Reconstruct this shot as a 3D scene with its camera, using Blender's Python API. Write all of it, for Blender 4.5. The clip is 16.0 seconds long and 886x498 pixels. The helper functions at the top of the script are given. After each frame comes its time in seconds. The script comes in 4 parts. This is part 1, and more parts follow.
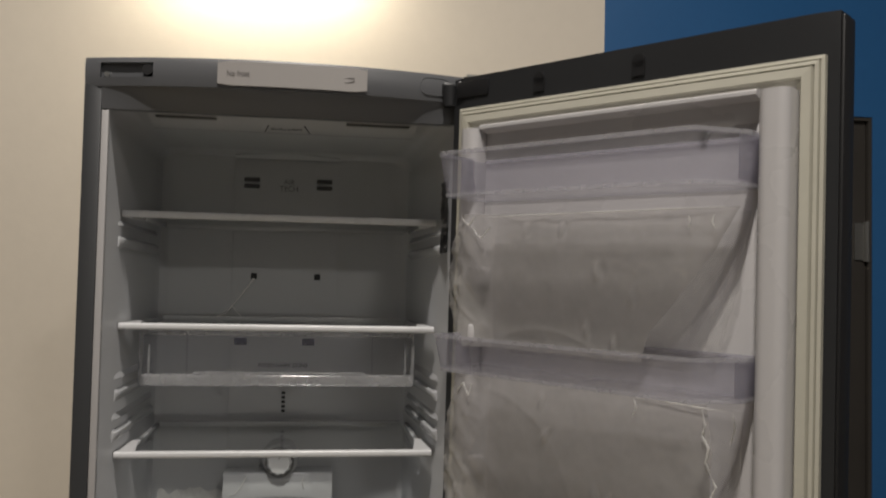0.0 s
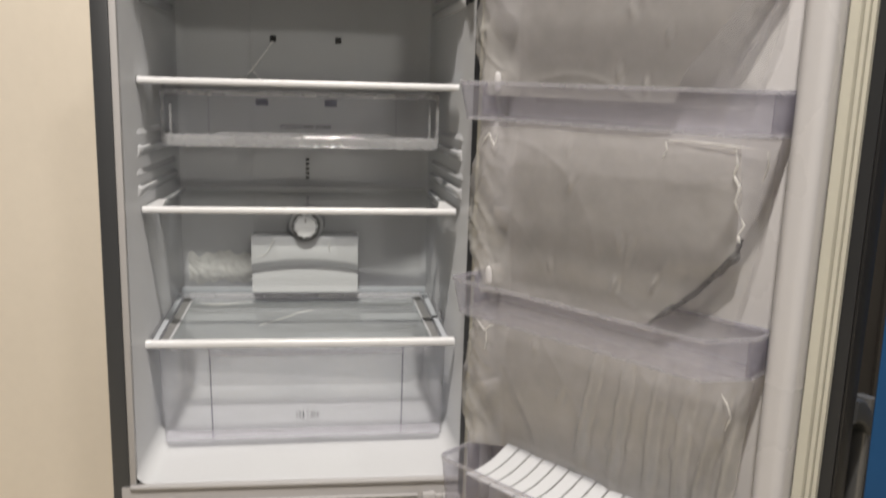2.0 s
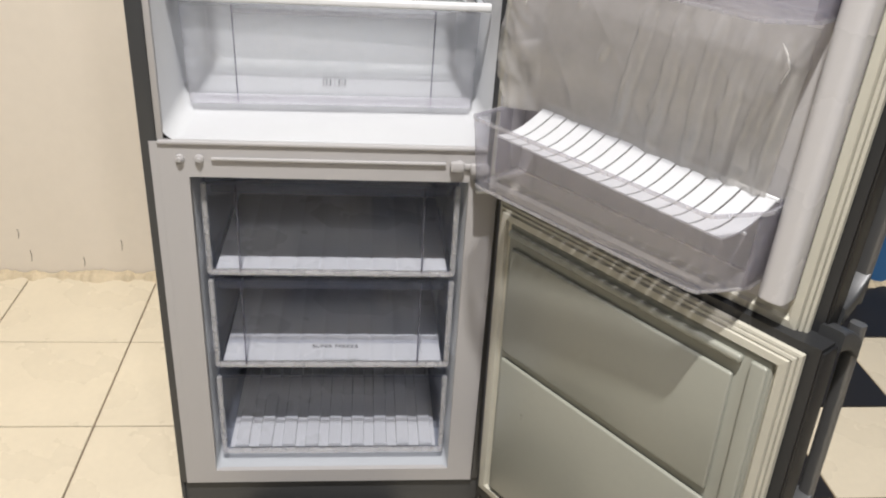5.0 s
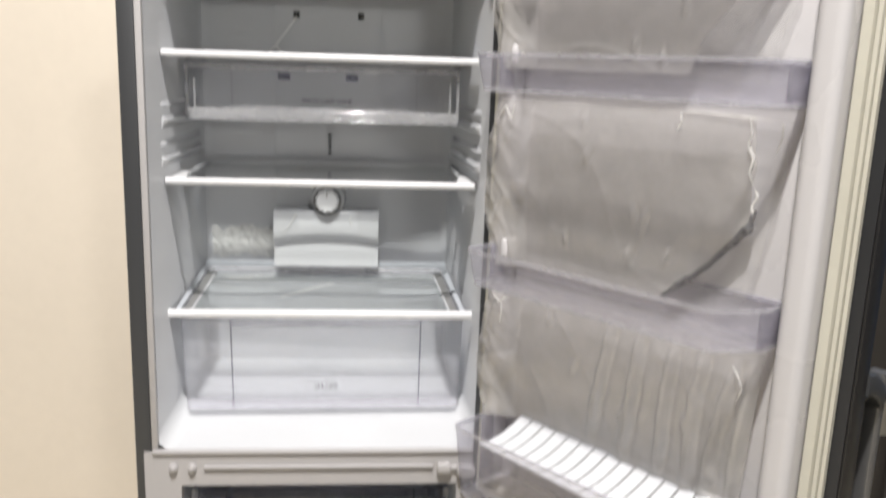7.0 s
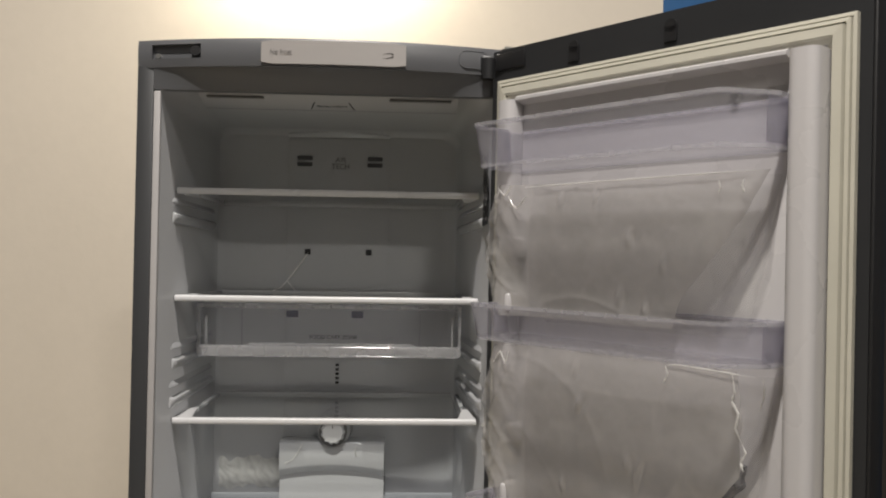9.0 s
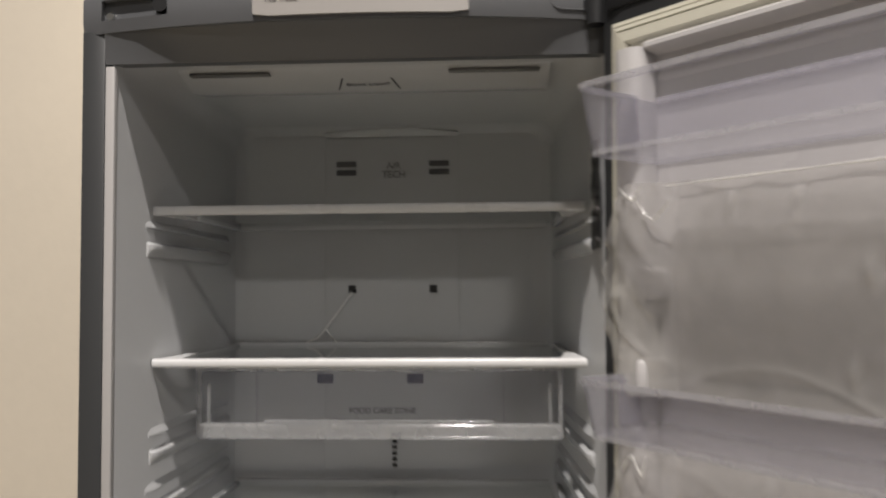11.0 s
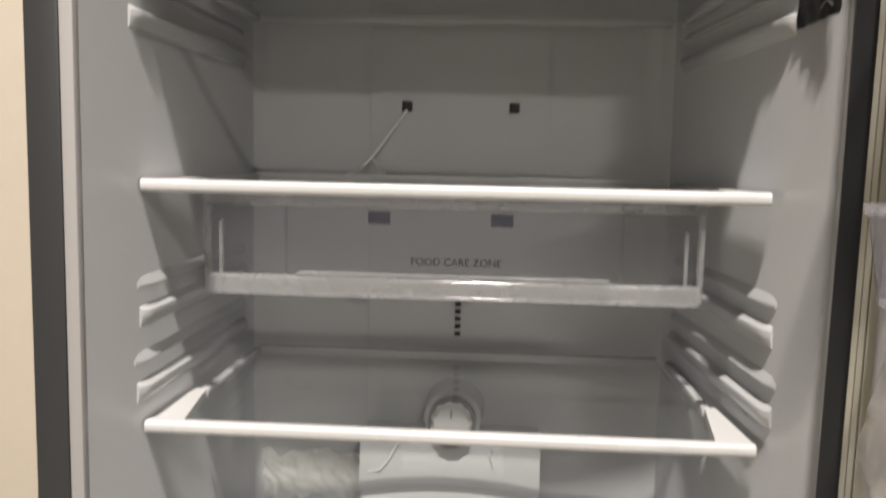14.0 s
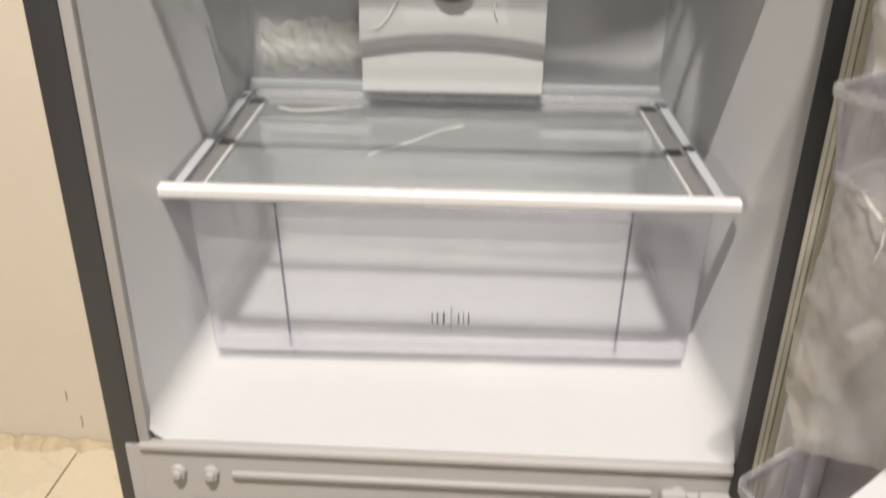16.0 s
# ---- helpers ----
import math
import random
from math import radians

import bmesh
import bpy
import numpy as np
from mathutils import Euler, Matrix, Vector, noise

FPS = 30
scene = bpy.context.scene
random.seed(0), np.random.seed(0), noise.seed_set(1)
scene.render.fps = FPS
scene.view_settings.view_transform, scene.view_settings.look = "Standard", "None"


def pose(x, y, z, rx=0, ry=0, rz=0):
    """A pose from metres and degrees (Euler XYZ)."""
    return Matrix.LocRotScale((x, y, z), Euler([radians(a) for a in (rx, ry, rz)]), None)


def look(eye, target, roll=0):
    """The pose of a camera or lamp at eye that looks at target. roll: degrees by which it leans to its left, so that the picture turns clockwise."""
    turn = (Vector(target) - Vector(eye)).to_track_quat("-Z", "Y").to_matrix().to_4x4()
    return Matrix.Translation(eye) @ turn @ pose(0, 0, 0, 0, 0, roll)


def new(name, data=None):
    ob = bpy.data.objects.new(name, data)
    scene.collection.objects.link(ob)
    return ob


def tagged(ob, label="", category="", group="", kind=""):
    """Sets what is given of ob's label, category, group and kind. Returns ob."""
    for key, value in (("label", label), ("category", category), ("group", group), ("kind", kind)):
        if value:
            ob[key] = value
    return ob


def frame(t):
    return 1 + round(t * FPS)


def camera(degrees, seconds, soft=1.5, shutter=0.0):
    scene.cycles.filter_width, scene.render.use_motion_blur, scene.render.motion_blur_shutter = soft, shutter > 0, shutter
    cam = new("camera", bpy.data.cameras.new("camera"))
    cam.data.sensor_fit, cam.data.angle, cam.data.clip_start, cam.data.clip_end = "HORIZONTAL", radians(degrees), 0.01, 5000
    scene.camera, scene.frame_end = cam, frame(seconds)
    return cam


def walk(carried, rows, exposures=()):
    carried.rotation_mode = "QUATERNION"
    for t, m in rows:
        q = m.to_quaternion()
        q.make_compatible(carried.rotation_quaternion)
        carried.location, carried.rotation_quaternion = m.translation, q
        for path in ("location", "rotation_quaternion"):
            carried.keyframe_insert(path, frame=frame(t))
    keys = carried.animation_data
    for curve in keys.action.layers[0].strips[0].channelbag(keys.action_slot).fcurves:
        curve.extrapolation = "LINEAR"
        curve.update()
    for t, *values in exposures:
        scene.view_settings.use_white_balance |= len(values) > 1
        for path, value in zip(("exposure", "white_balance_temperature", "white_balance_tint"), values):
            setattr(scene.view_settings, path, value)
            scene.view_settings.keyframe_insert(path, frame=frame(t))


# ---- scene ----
cam = camera(55.1, 16.0, soft=2.0, shutter=0.5)
PATH = [
    (0, (0.061, -1.325, 1.547), (0.342, 0.653, 1.629), 1.2),
    (0.5, (0.053, -1.316, 1.536), (0.333, 0.665, 1.543), 1.1),
    (1, (0.06, -1.311, 1.519), (0.329, 0.669, 1.424), 1.2),
    (1.5, (0.062, -1.311, 1.493), (0.317, 0.659, 1.263), 1.1),
    (2, (0.063, -1.303, 1.463), (0.296, 0.65, 1.097), 1.4),
    (2.5, (0.073, -1.294, 1.433), (0.282, 0.633, 0.937), 1.8),
    (3, (0.077, -1.283, 1.396), (0.267, 0.601, 0.753), 2.0),
    (3.5, (0.067, -1.284, 1.365), (0.256, 0.547, 0.584), 2.4),
    (3.7, (0.066, -1.284, 1.36), (0.253, 0.523, 0.522), 2.6),
    (5.8, (0.049, -1.284, 1.333), (0.237, 0.466, 0.384), 3.9),
    (6, (0.052, -1.286, 1.356), (0.243, 0.498, 0.471), 3.5),
    (6.5, (0.064, -1.301, 1.397), (0.248, 0.582, 0.748), 2.6),
    (7, (0.083, -1.318, 1.444), (0.245, 0.635, 1.046), 1.7),
    (7.5, (0.089, -1.338, 1.484), (0.247, 0.647, 1.295), 1.3),
    (8, (0.092, -1.35, 1.514), (0.251, 0.643, 1.496), 1.1),
    (8.2, (0.091, -1.359, 1.523), (0.25, 0.634, 1.562), 1.1),
    (10.3, (0.177, -1.169, 1.531), (0.16, 0.831, 1.578), 0.1),
    (10.4, (0.166, -1.132, 1.536), (0.162, 0.867, 1.592), -0.1),
    (10.5, (0.166, -1.098, 1.538), (0.15, 0.901, 1.601), -0.7),
    (11, (0.144, -0.887, 1.555), (0.027, 1.107, 1.648), -0.4),
    (11.5, (0.153, -0.725, 1.583), (-0.15, 1.241, 1.796), 1.2),
    (12, (0.09, -0.645, 1.593), (-0.149, 1.316, 1.905), 1.6),
    (12.5, (0.045, -0.61, 1.581), (-0.093, 1.371, 1.82), 1.5),
    (13, (0.035, -0.594, 1.554), (-0.065, 1.401, 1.645), 1.5),
    (13.5, (0.035, -0.591, 1.524), (-0.075, 1.405, 1.463), 1.4),
    (14, (0.035, -0.585, 1.497), (-0.09, 1.399, 1.281), 1.2),
    (14.5, (0.032, -0.58, 1.463), (-0.09, 1.381, 1.091), 1.2),
    (15, (0.032, -0.581, 1.421), (-0.078, 1.34, 0.875), 1.2),
    (15.5, (0.03, -0.591, 1.379), (-0.064, 1.268, 0.648), 1.3),
    (16, (0.037, -0.598, 1.322), (-0.072, 1.203, 0.46), 0.3),
]
EXPOSURES = [(0, -1.10, 6500, 10), (0.5, -1.12, 6500, 10), (1, -0.45, 6500, 10), (1.5, -0.38, 6500, 10), (2, -0.16, 6500, 10), (2.5, 0.10, 6500, 10), (3, 0.17, 6500, 10), (3.7, 0.3, 6450, 10), (5.8, 0.18, 6050, 10), (6.5, 0.36, 6050, 10),
             (7.5, 0.15, 6350, 10), (8.2, -0.35, 6450, 10), (10.5, -0.7, 6450, 10), (11.3, -0.32, 6500, 11), (12, -0.62, 6500, 11), (12.5, -0.54, 6500, 11), (13, -0.22, 6500, 11), (13.5, -0.15, 6550, 11), (14, 0.0, 6650, 11), (15, 0.24, 6650, 11), (15.5, 0.29, 6650, 11), (16, 0.12, 6700, 11)]
walk(cam, [(t, look(eye, target, roll)) for t, eye, target, roll in PATH], EXPOSURES)

# ---- world and lights ----
world = bpy.data.worlds.new("room_air")
scene.world = world
world.use_nodes = True
world.node_tree.nodes["Background"].inputs[0].default_value = (0.9, 0.85, 0.75, 1)
world.node_tree.nodes["Background"].inputs[1].default_value = 0.005


def area_lamp(name, size, size_y, watts, colour, m):
    data = bpy.data.lights.new(name, "AREA")
    data.shape, data.size, data.size_y, data.energy, data.color = "RECTANGLE", size, size_y, watts, colour
    ob = new(name, data)
    ob.matrix_world = m
    return ob


CEILING = 4.7
LAMP = (-0.04, -1.68, 4.45)
area_lamp("ceiling_lamp_light", 0.20, 0.10, 262, (1.0, 0.93, 0.855), look((LAMP[0], LAMP[1], LAMP[2]), (LAMP[0], LAMP[1], 0)))
area_lamp("wall_lamp_light", 0.55, 0.06, 10, (1.0, 0.90, 0.72), look((-0.12, 0.90, 2.48), (-0.12, 1.02, 1.9)))
area_lamp("far_lamp_light", 0.22, 0.05, 25, (1.0, 0.94, 0.86), look((0.85, -3.02, 3.42), (0, 0, 1.2)))


# ---- materials ----
def material(name, base, rough=0.5, metal=0.0, vary=0.12, scale=6.0, grain=90.0, bump=0.05, spec=0.5, coat=0.0):
    """Principled surface with a broad and a fine variation of tone and a fine relief."""
    m = bpy.data.materials.new(name)
    m.use_nodes = True
    nt = m.node_tree
    b = nt.nodes["Principled BSDF"]
    tc = nt.nodes.new("ShaderNodeTexCoord")
    broad = nt.nodes.new("ShaderNodeTexNoise")
    broad.inputs["Scale"].default_value, broad.inputs["Detail"].default_value = scale, 6
    fine = nt.nodes.new("ShaderNodeTexNoise")
    fine.inputs["Scale"].default_value, fine.inputs["Detail"].default_value = grain, 4
    for n in (broad, fine):
        nt.links.new(tc.outputs["Object"], n.inputs["Vector"])
    ramp = nt.nodes.new("ShaderNodeMapRange")
    ramp.inputs["To Min"].default_value, ramp.inputs["To Max"].default_value = 1 - vary, 1 + vary
    nt.links.new(broad.outputs["Fac"], ramp.inputs["Value"])
    ramp2 = nt.nodes.new("ShaderNodeMapRange")
    ramp2.inputs["To Min"].default_value, ramp2.inputs["To Max"].default_value = 1 - vary * 0.5, 1 + vary * 0.5
    nt.links.new(fine.outputs["Fac"], ramp2.inputs["Value"])
    mul = nt.nodes.new("ShaderNodeMath")
    mul.operation = "MULTIPLY"
    nt.links.new(ramp.outputs[0], mul.inputs[0])
    nt.links.new(ramp2.outputs[0], mul.inputs[1])
    tint = nt.nodes.new("ShaderNodeVectorMath")
    tint.operation = "SCALE"
    tint.inputs[0].default_value = base
    nt.links.new(mul.outputs[0], tint.inputs["Scale"])
    nt.links.new(tint.outputs[0], b.inputs["Base Color"])
    rr = nt.nodes.new("ShaderNodeMapRange")
    rr.inputs["To Min"].default_value, rr.inputs["To Max"].default_value = max(0.02, rough * 0.75), min(1, rough * 1.25)
    nt.links.new(broad.outputs["Fac"], rr.inputs["Value"])
    nt.links.new(rr.outputs[0], b.inputs["Roughness"])
    b.inputs["Metallic"].default_value = metal
    b.inputs["Specular IOR Level"].default_value = spec
    b.inputs["Coat Weight"].default_value = coat
    if bump:
        bp = nt.nodes.new("ShaderNodeBump")
        bp.inputs["Strength"].default_value, bp.inputs["Distance"].default_value = bump, 0.004
        nt.links.new(fine.outputs["Fac"], bp.inputs["Height"])
        nt.links.new(bp.outputs[0], b.inputs["Normal"])
    return m


def clear(name, tint, haze=0.1, haze_colour=(0.8, 0.8, 0.85), rough=0.08, ior=1.45, bump=0.0, bump_scale=30.0, gloss=1.0):
    """Clear plastic or glass: see-through, a Fresnel gloss and a little haze."""
    m = bpy.data.materials.new(name)
    m.use_nodes = True
    nt = m.node_tree
    nt.nodes.remove(nt.nodes["Principled BSDF"])
    out = nt.nodes["Material Output"]
    see = nt.nodes.new("ShaderNodeBsdfTransparent")
    see.inputs[0].default_value = (*tint, 1)
    dif = nt.nodes.new("ShaderNodeBsdfDiffuse")
    dif.inputs[0].default_value = (*haze_colour, 1)
    tra = nt.nodes.new("ShaderNodeBsdfTranslucent")
    tra.inputs[0].default_value = (*haze_colour, 1)
    both = nt.nodes.new("ShaderNodeMixShader")
    both.inputs[0].default_value = 0.35
    nt.links.new(dif.outputs[0], both.inputs[1])
    nt.links.new(tra.outputs[0], both.inputs[2])
    mix = nt.nodes.new("ShaderNodeMixShader")
    tc = nt.nodes.new("ShaderNodeTexCoord")
    no = nt.nodes.new("ShaderNodeTexNoise")
    no.inputs["Scale"].default_value, no.inputs["Detail"].default_value = bump_scale, 5
    nt.links.new(tc.outputs["Object"], no.inputs["Vector"])
    hz = nt.nodes.new("ShaderNodeMapRange")
    hz.inputs["To Min"].default_value, hz.inputs["To Max"].default_value = haze * 0.7, min(1, haze * 1.3)
    nt.links.new(no.outputs["Fac"], hz.inputs["Value"])
    nt.links.new(hz.outputs[0], mix.inputs[0])
    nt.links.new(see.outputs[0], mix.inputs[1])
    nt.links.new(both.outputs[0], mix.inputs[2])
    gl = nt.nodes.new("ShaderNodeBsdfGlossy")
    gl.inputs["Roughness"].default_value = rough
    fr = nt.nodes.new("ShaderNodeLayerWeight")
    fr.inputs["Blend"].default_value = 0.5
    steep = nt.nodes.new("ShaderNodeMath")
    steep.operation = "POWER"
    steep.inputs[1].default_value = 5.0
    nt.links.new(fr.outputs["Facing"], steep.inputs[0])
    f0 = ((ior - 1) / (ior + 1)) ** 2
    fm = nt.nodes.new("ShaderNodeMapRange")
    fm.inputs["To Min"].default_value, fm.inputs["To Max"].default_value = min(1.0, f0 * gloss), min(0.9, gloss)
    nt.links.new(steep.outputs[0], fm.inputs["Value"])
    top = nt.nodes.new("ShaderNodeMixShader")
    nt.links.new(fm.outputs[0], top.inputs[0])
    nt.links.new(mix.outputs[0], top.inputs[1])
    nt.links.new(gl.outputs[0], top.inputs[2])
    nt.links.new(top.outputs[0], out.inputs[0])
    if bump:
        bp = nt.nodes.new("ShaderNodeBump")
        bp.inputs["Strength"].default_value, bp.inputs["Distance"].default_value = bump, 0.01
        nt.links.new(no.outputs["Fac"], bp.inputs["Height"])
        for s in (dif, gl, fr):
            nt.links.new(bp.outputs[0], s.inputs["Normal"])
    return m


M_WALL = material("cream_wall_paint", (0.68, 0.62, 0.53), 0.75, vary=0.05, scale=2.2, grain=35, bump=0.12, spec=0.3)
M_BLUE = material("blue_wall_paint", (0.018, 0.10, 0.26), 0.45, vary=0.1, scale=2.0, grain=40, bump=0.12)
# Dark greys for unseen walls and ceiling, chosen to limit bounced light.
M_UNSEENWALL = material("unseen_wall_grey", (0.10, 0.10, 0.102), 0.8, vary=0.1, bump=0.1)
M_CEIL = material("unseen_ceiling_grey", (0.11, 0.109, 0.106), 0.85, vary=0.04, bump=0.05)
M_TILE = material("cream_floor_tile", (0.60, 0.535, 0.41), 0.28, vary=0.10, scale=5, grain=60, bump=0.03)
M_BLACK_TILE = material("black_floor_tile", (0.018, 0.016, 0.015), 0.35, vary=0.2, scale=7, bump=0.03)
M_GROUT = material("dirty_grout", (0.16, 0.12, 0.08), 0.95, vary=0.3, scale=20, bump=0.3)
M_MORTAR = material("rough_mortar", (0.50, 0.42, 0.29), 0.95, vary=0.3, scale=18, grain=80, bump=0.8)
M_STEEL = material("dark_grey_painted_steel", (0.052, 0.054, 0.057), 0.38, metal=0.25, vary=0.06, scale=3, grain=300, bump=0.02)
M_DOORSKIN = material("near_black_door_trim", (0.026, 0.027, 0.029), 0.4, metal=0.2, vary=0.08, grain=300, bump=0.02)
M_FASCIA = material("grey_plastic_trim", (0.095, 0.098, 0.105), 0.42, vary=0.05, grain=300, bump=0.02)
M_SILVER = material("light_grey_frame_paint", (0.38, 0.37, 0.37), 0.35, vary=0.03, grain=200, bump=0.01)
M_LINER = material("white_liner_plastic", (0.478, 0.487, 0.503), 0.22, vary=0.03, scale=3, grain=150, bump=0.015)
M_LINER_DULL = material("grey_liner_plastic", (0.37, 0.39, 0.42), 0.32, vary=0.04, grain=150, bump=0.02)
M_WHITE = material("white_plastic", (0.80, 0.80, 0.79), 0.25, vary=0.03, bump=0.01)
M_GASKET = material("yellowed_rubber_gasket", (0.47, 0.455, 0.385), 0.45, vary=0.07, scale=9, bump=0.03)
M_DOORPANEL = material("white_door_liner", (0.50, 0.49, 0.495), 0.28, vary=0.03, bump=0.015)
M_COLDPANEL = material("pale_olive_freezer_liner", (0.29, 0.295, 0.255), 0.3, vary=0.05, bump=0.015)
M_DARK = material("black_plastic", (0.012, 0.012, 0.013), 0.4, vary=0.1, bump=0.02)
M_HANDLE = material("grey_handle_metal", (0.20, 0.20, 0.20), 0.35, metal=0.7, vary=0.08, bump=0.01)
M_METAL = material("bright_hinge_metal", (0.55, 0.55, 0.53), 0.3, metal=1.0, vary=0.1, bump=0.02)
M_STICKER = material("silver_sticker", (0.31, 0.295, 0.285), 0.45, vary=0.02, bump=0.0)
M_PALEPRINT = material("pale_grey_print", (0.16, 0.15, 0.15), 0.6, vary=0.05, bump=0.0)
M_PRINT = material("grey_print", (0.045, 0.045, 0.05), 0.6, vary=0.05, bump=0.0)
M_DOORDARK = material("dark_room_door_paint", (0.040, 0.036, 0.032), 0.5, vary=0.2, scale=3, bump=0.06)
M_FOIL = material("black_film", (0.010, 0.010, 0.011), 0.22, vary=0.2, bump=0.2, grain=60)
M_LAMP = material("white_lamp_casing", (0.75, 0.75, 0.73), 0.4, vary=0.02, bump=0.0)
M_GLASS = clear("shelf_glass", (0.965, 0.985, 0.975), haze=0.03, rough=0.03, ior=1.4)
# Haze paints the brightness seen through and reflected by the lid's clear glass.
M_LIDGLASS = clear("brightened_lid_glass", (0.965, 0.985, 0.975), haze=0.17, haze_colour=(0.83, 0.885, 0.885), rough=0.03, ior=1.4)
M_CLEAR = clear("clear_drawer_plastic", (0.98, 0.98, 0.99), haze=0.035, haze_colour=(0.80, 0.80, 0.86), rough=0.10, gloss=0.7)
M_CRISPER = clear("milky_lilac_drawer_plastic", (0.98, 0.98, 0.99), haze=0.22, haze_colour=(0.90, 0.90, 0.95), rough=0.10, gloss=0.7)
# Pale haze puts the glints of clear edges into the colour.
M_EDGE = clear("clear_edge_with_glint", (0.93, 0.93, 0.95), haze=0.28, haze_colour=(0.88, 0.88, 0.89), rough=0.10, gloss=2.2)
M_SMOKE = clear("smoky_drawer_plastic", (0.83, 0.84, 0.875), haze=0.03, haze_colour=(0.55, 0.60, 0.80), rough=0.08, gloss=0.5)
M_RIB = clear("dark_plastic_rib", (0.60, 0.60, 0.66), haze=0.12, haze_colour=(0.5, 0.5, 0.6), rough=0.15)
M_BIN = clear("lilac_clear_bin_plastic", (0.885, 0.88, 0.91), haze=0.20, haze_colour=(0.66, 0.655, 0.715), rough=0.12, gloss=1.4)
M_BINEND = clear("lilac_bin_end_plastic", (0.83, 0.825, 0.86), haze=0.16, haze_colour=(0.66, 0.655, 0.715), rough=0.12, gloss=1.4)
M_FILM = clear("wrinkled_clear_film", (0.91, 0.905, 0.895), haze=0.40, haze_colour=(0.69, 0.675, 0.65), rough=0.12, bump=0.22, bump_scale=16, gloss=2.4)
M_UNDERFILM = clear("thin_clear_film", (0.97, 0.97, 0.97), haze=0.12, haze_colour=(0.80, 0.79, 0.77), rough=0.18, bump=0.14, bump_scale=14, gloss=1.3)
# Dark tint stands in for the shadow band along the torn film edge.
M_TORNSHADE = clear("torn_edge_shade", (0.74, 0.74, 0.76), haze=0.42, haze_colour=(0.36, 0.36, 0.365), rough=0.25, gloss=1.0)
# Pale haze carries the glints of clear tape and of film edges and creases.
M_TAPEGLINT = clear("clear_tape_and_glint", (0.98, 0.98, 0.98), haze=0.70, haze_colour=(0.95, 0.95, 0.92), rough=0.12, gloss=3.0)
M_SHELFTRIM = material("light_grey_shelf_trim", (0.62, 0.625, 0.635), 0.28, vary=0.03, bump=0.01)
M_SLOTGREY = material("grey_slot_plastic", (0.16, 0.16, 0.16), 0.5, vary=0.1, bump=0.02)
# Dark grey paints the shade inside the vent slots, which are solid.
M_VENT = material("shaded_vent_plastic", (0.085, 0.085, 0.088), 0.5, vary=0.1, bump=0.02)
M_CRACK = material("dark_wall_crack", (0.10, 0.08, 0.055), 0.95, vary=0.3, bump=0.2)


# ---- building helpers ----
def part(name, bm, mat, parent=None, label="", smooth=False):
    me = bpy.data.meshes.new(name)
    bmesh.ops.recalc_face_normals(bm, faces=bm.faces)
    bm.to_mesh(me)
    bm.free()
    me.materials.append(mat)
    if smooth:
        for p in me.polygons:
            p.use_smooth = True
        me.set_sharp_from_angle(angle=radians(38))
    ob = new(name, me)
    if parent:
        ob.parent = parent
    if label:
        ob["label"] = label
    return ob


def thing(name, label, category, m=None, group="", kind=""):
    ob = new(name)
    ob.empty_display_size = 0.05
    if m:
        ob.matrix_world = m
    return tagged(ob, label, category, group, kind)


def add_box(bm, lo, hi, bevel=0.0, seg=2):
    c, s = [(a + b) / 2 for a, b in zip(lo, hi)], [abs(b - a) for a, b in zip(lo, hi)]
    made = bmesh.ops.create_cube(bm, size=1.0, matrix=Matrix.Translation(c) @ Matrix.Diagonal((*s, 1)))["verts"]
    if bevel:
        edges = list({e for v in made for e in v.link_edges})
        bmesh.ops.bevel(bm, geom=edges, offset=bevel, segments=seg, affect="EDGES", profile=0.5)


def box(name, lo, hi, mat, parent=None, bevel=0.002, label="", seg=2):
    bm = bmesh.new()
    add_box(bm, lo, hi, bevel, seg)
    return part(name, bm, mat, parent, label, smooth=bevel > 0)


def outline(x0, x1, y0, y1, r, n=5):
    """A rounded rectangle, anticlockwise."""
    pts = []
    for cx, cy, a in ((x1 - r, y0 + r, -90), (x1 - r, y1 - r, 0), (x0 + r, y1 - r, 90), (x0 + r, y0 + r, 180)):
        for k in range(n + 1):
            w = radians(a + 90 * k / n)
            pts.append((cx + r * math.cos(w), cy + r * math.sin(w)))
    return pts


def loft(bm, rings, close_last=True, close_first=False):
    """Faces between rings of equally many points."""
    rows = [[bm.verts.new(p) for p in ring] for ring in rings]
    n = len(rows[0])
    for a, b in zip(rows, rows[1:]):
        for k in range(n):
            bm.faces.new((a[k], a[(k + 1) % n], b[(k + 1) % n], b[k]))
    if close_last:
        bm.faces.new(rows[-1])
    if close_first:
        bm.faces.new(rows[0])


def ring_frame(bm, outer, inner, y0, y1, plane="xz"):
    """A rectangular frame with thickness; outer and inner are (x0, x1, z0, z1)."""
    def at(x, y, z):
        return (x, y, z)
    rings = []
    for (x0, x1, z0, z1), y in ((inner, y1), (inner, y0), (outer, y0), (outer, y1)):
        rings.append([at(x0, y, z0), at(x1, y, z0), at(x1, y, z1), at(x0, y, z1)])
    rings.append(rings[0])
    rows = [[bm.verts.new(p) for p in ring] for ring in rings[:4]]
    for a, b in zip(rows, rows[1:] + rows[:1]):
        for k in range(4):
            bm.faces.new((a[k], a[(k + 1) % 4], b[(k + 1) % 4], b[k]))


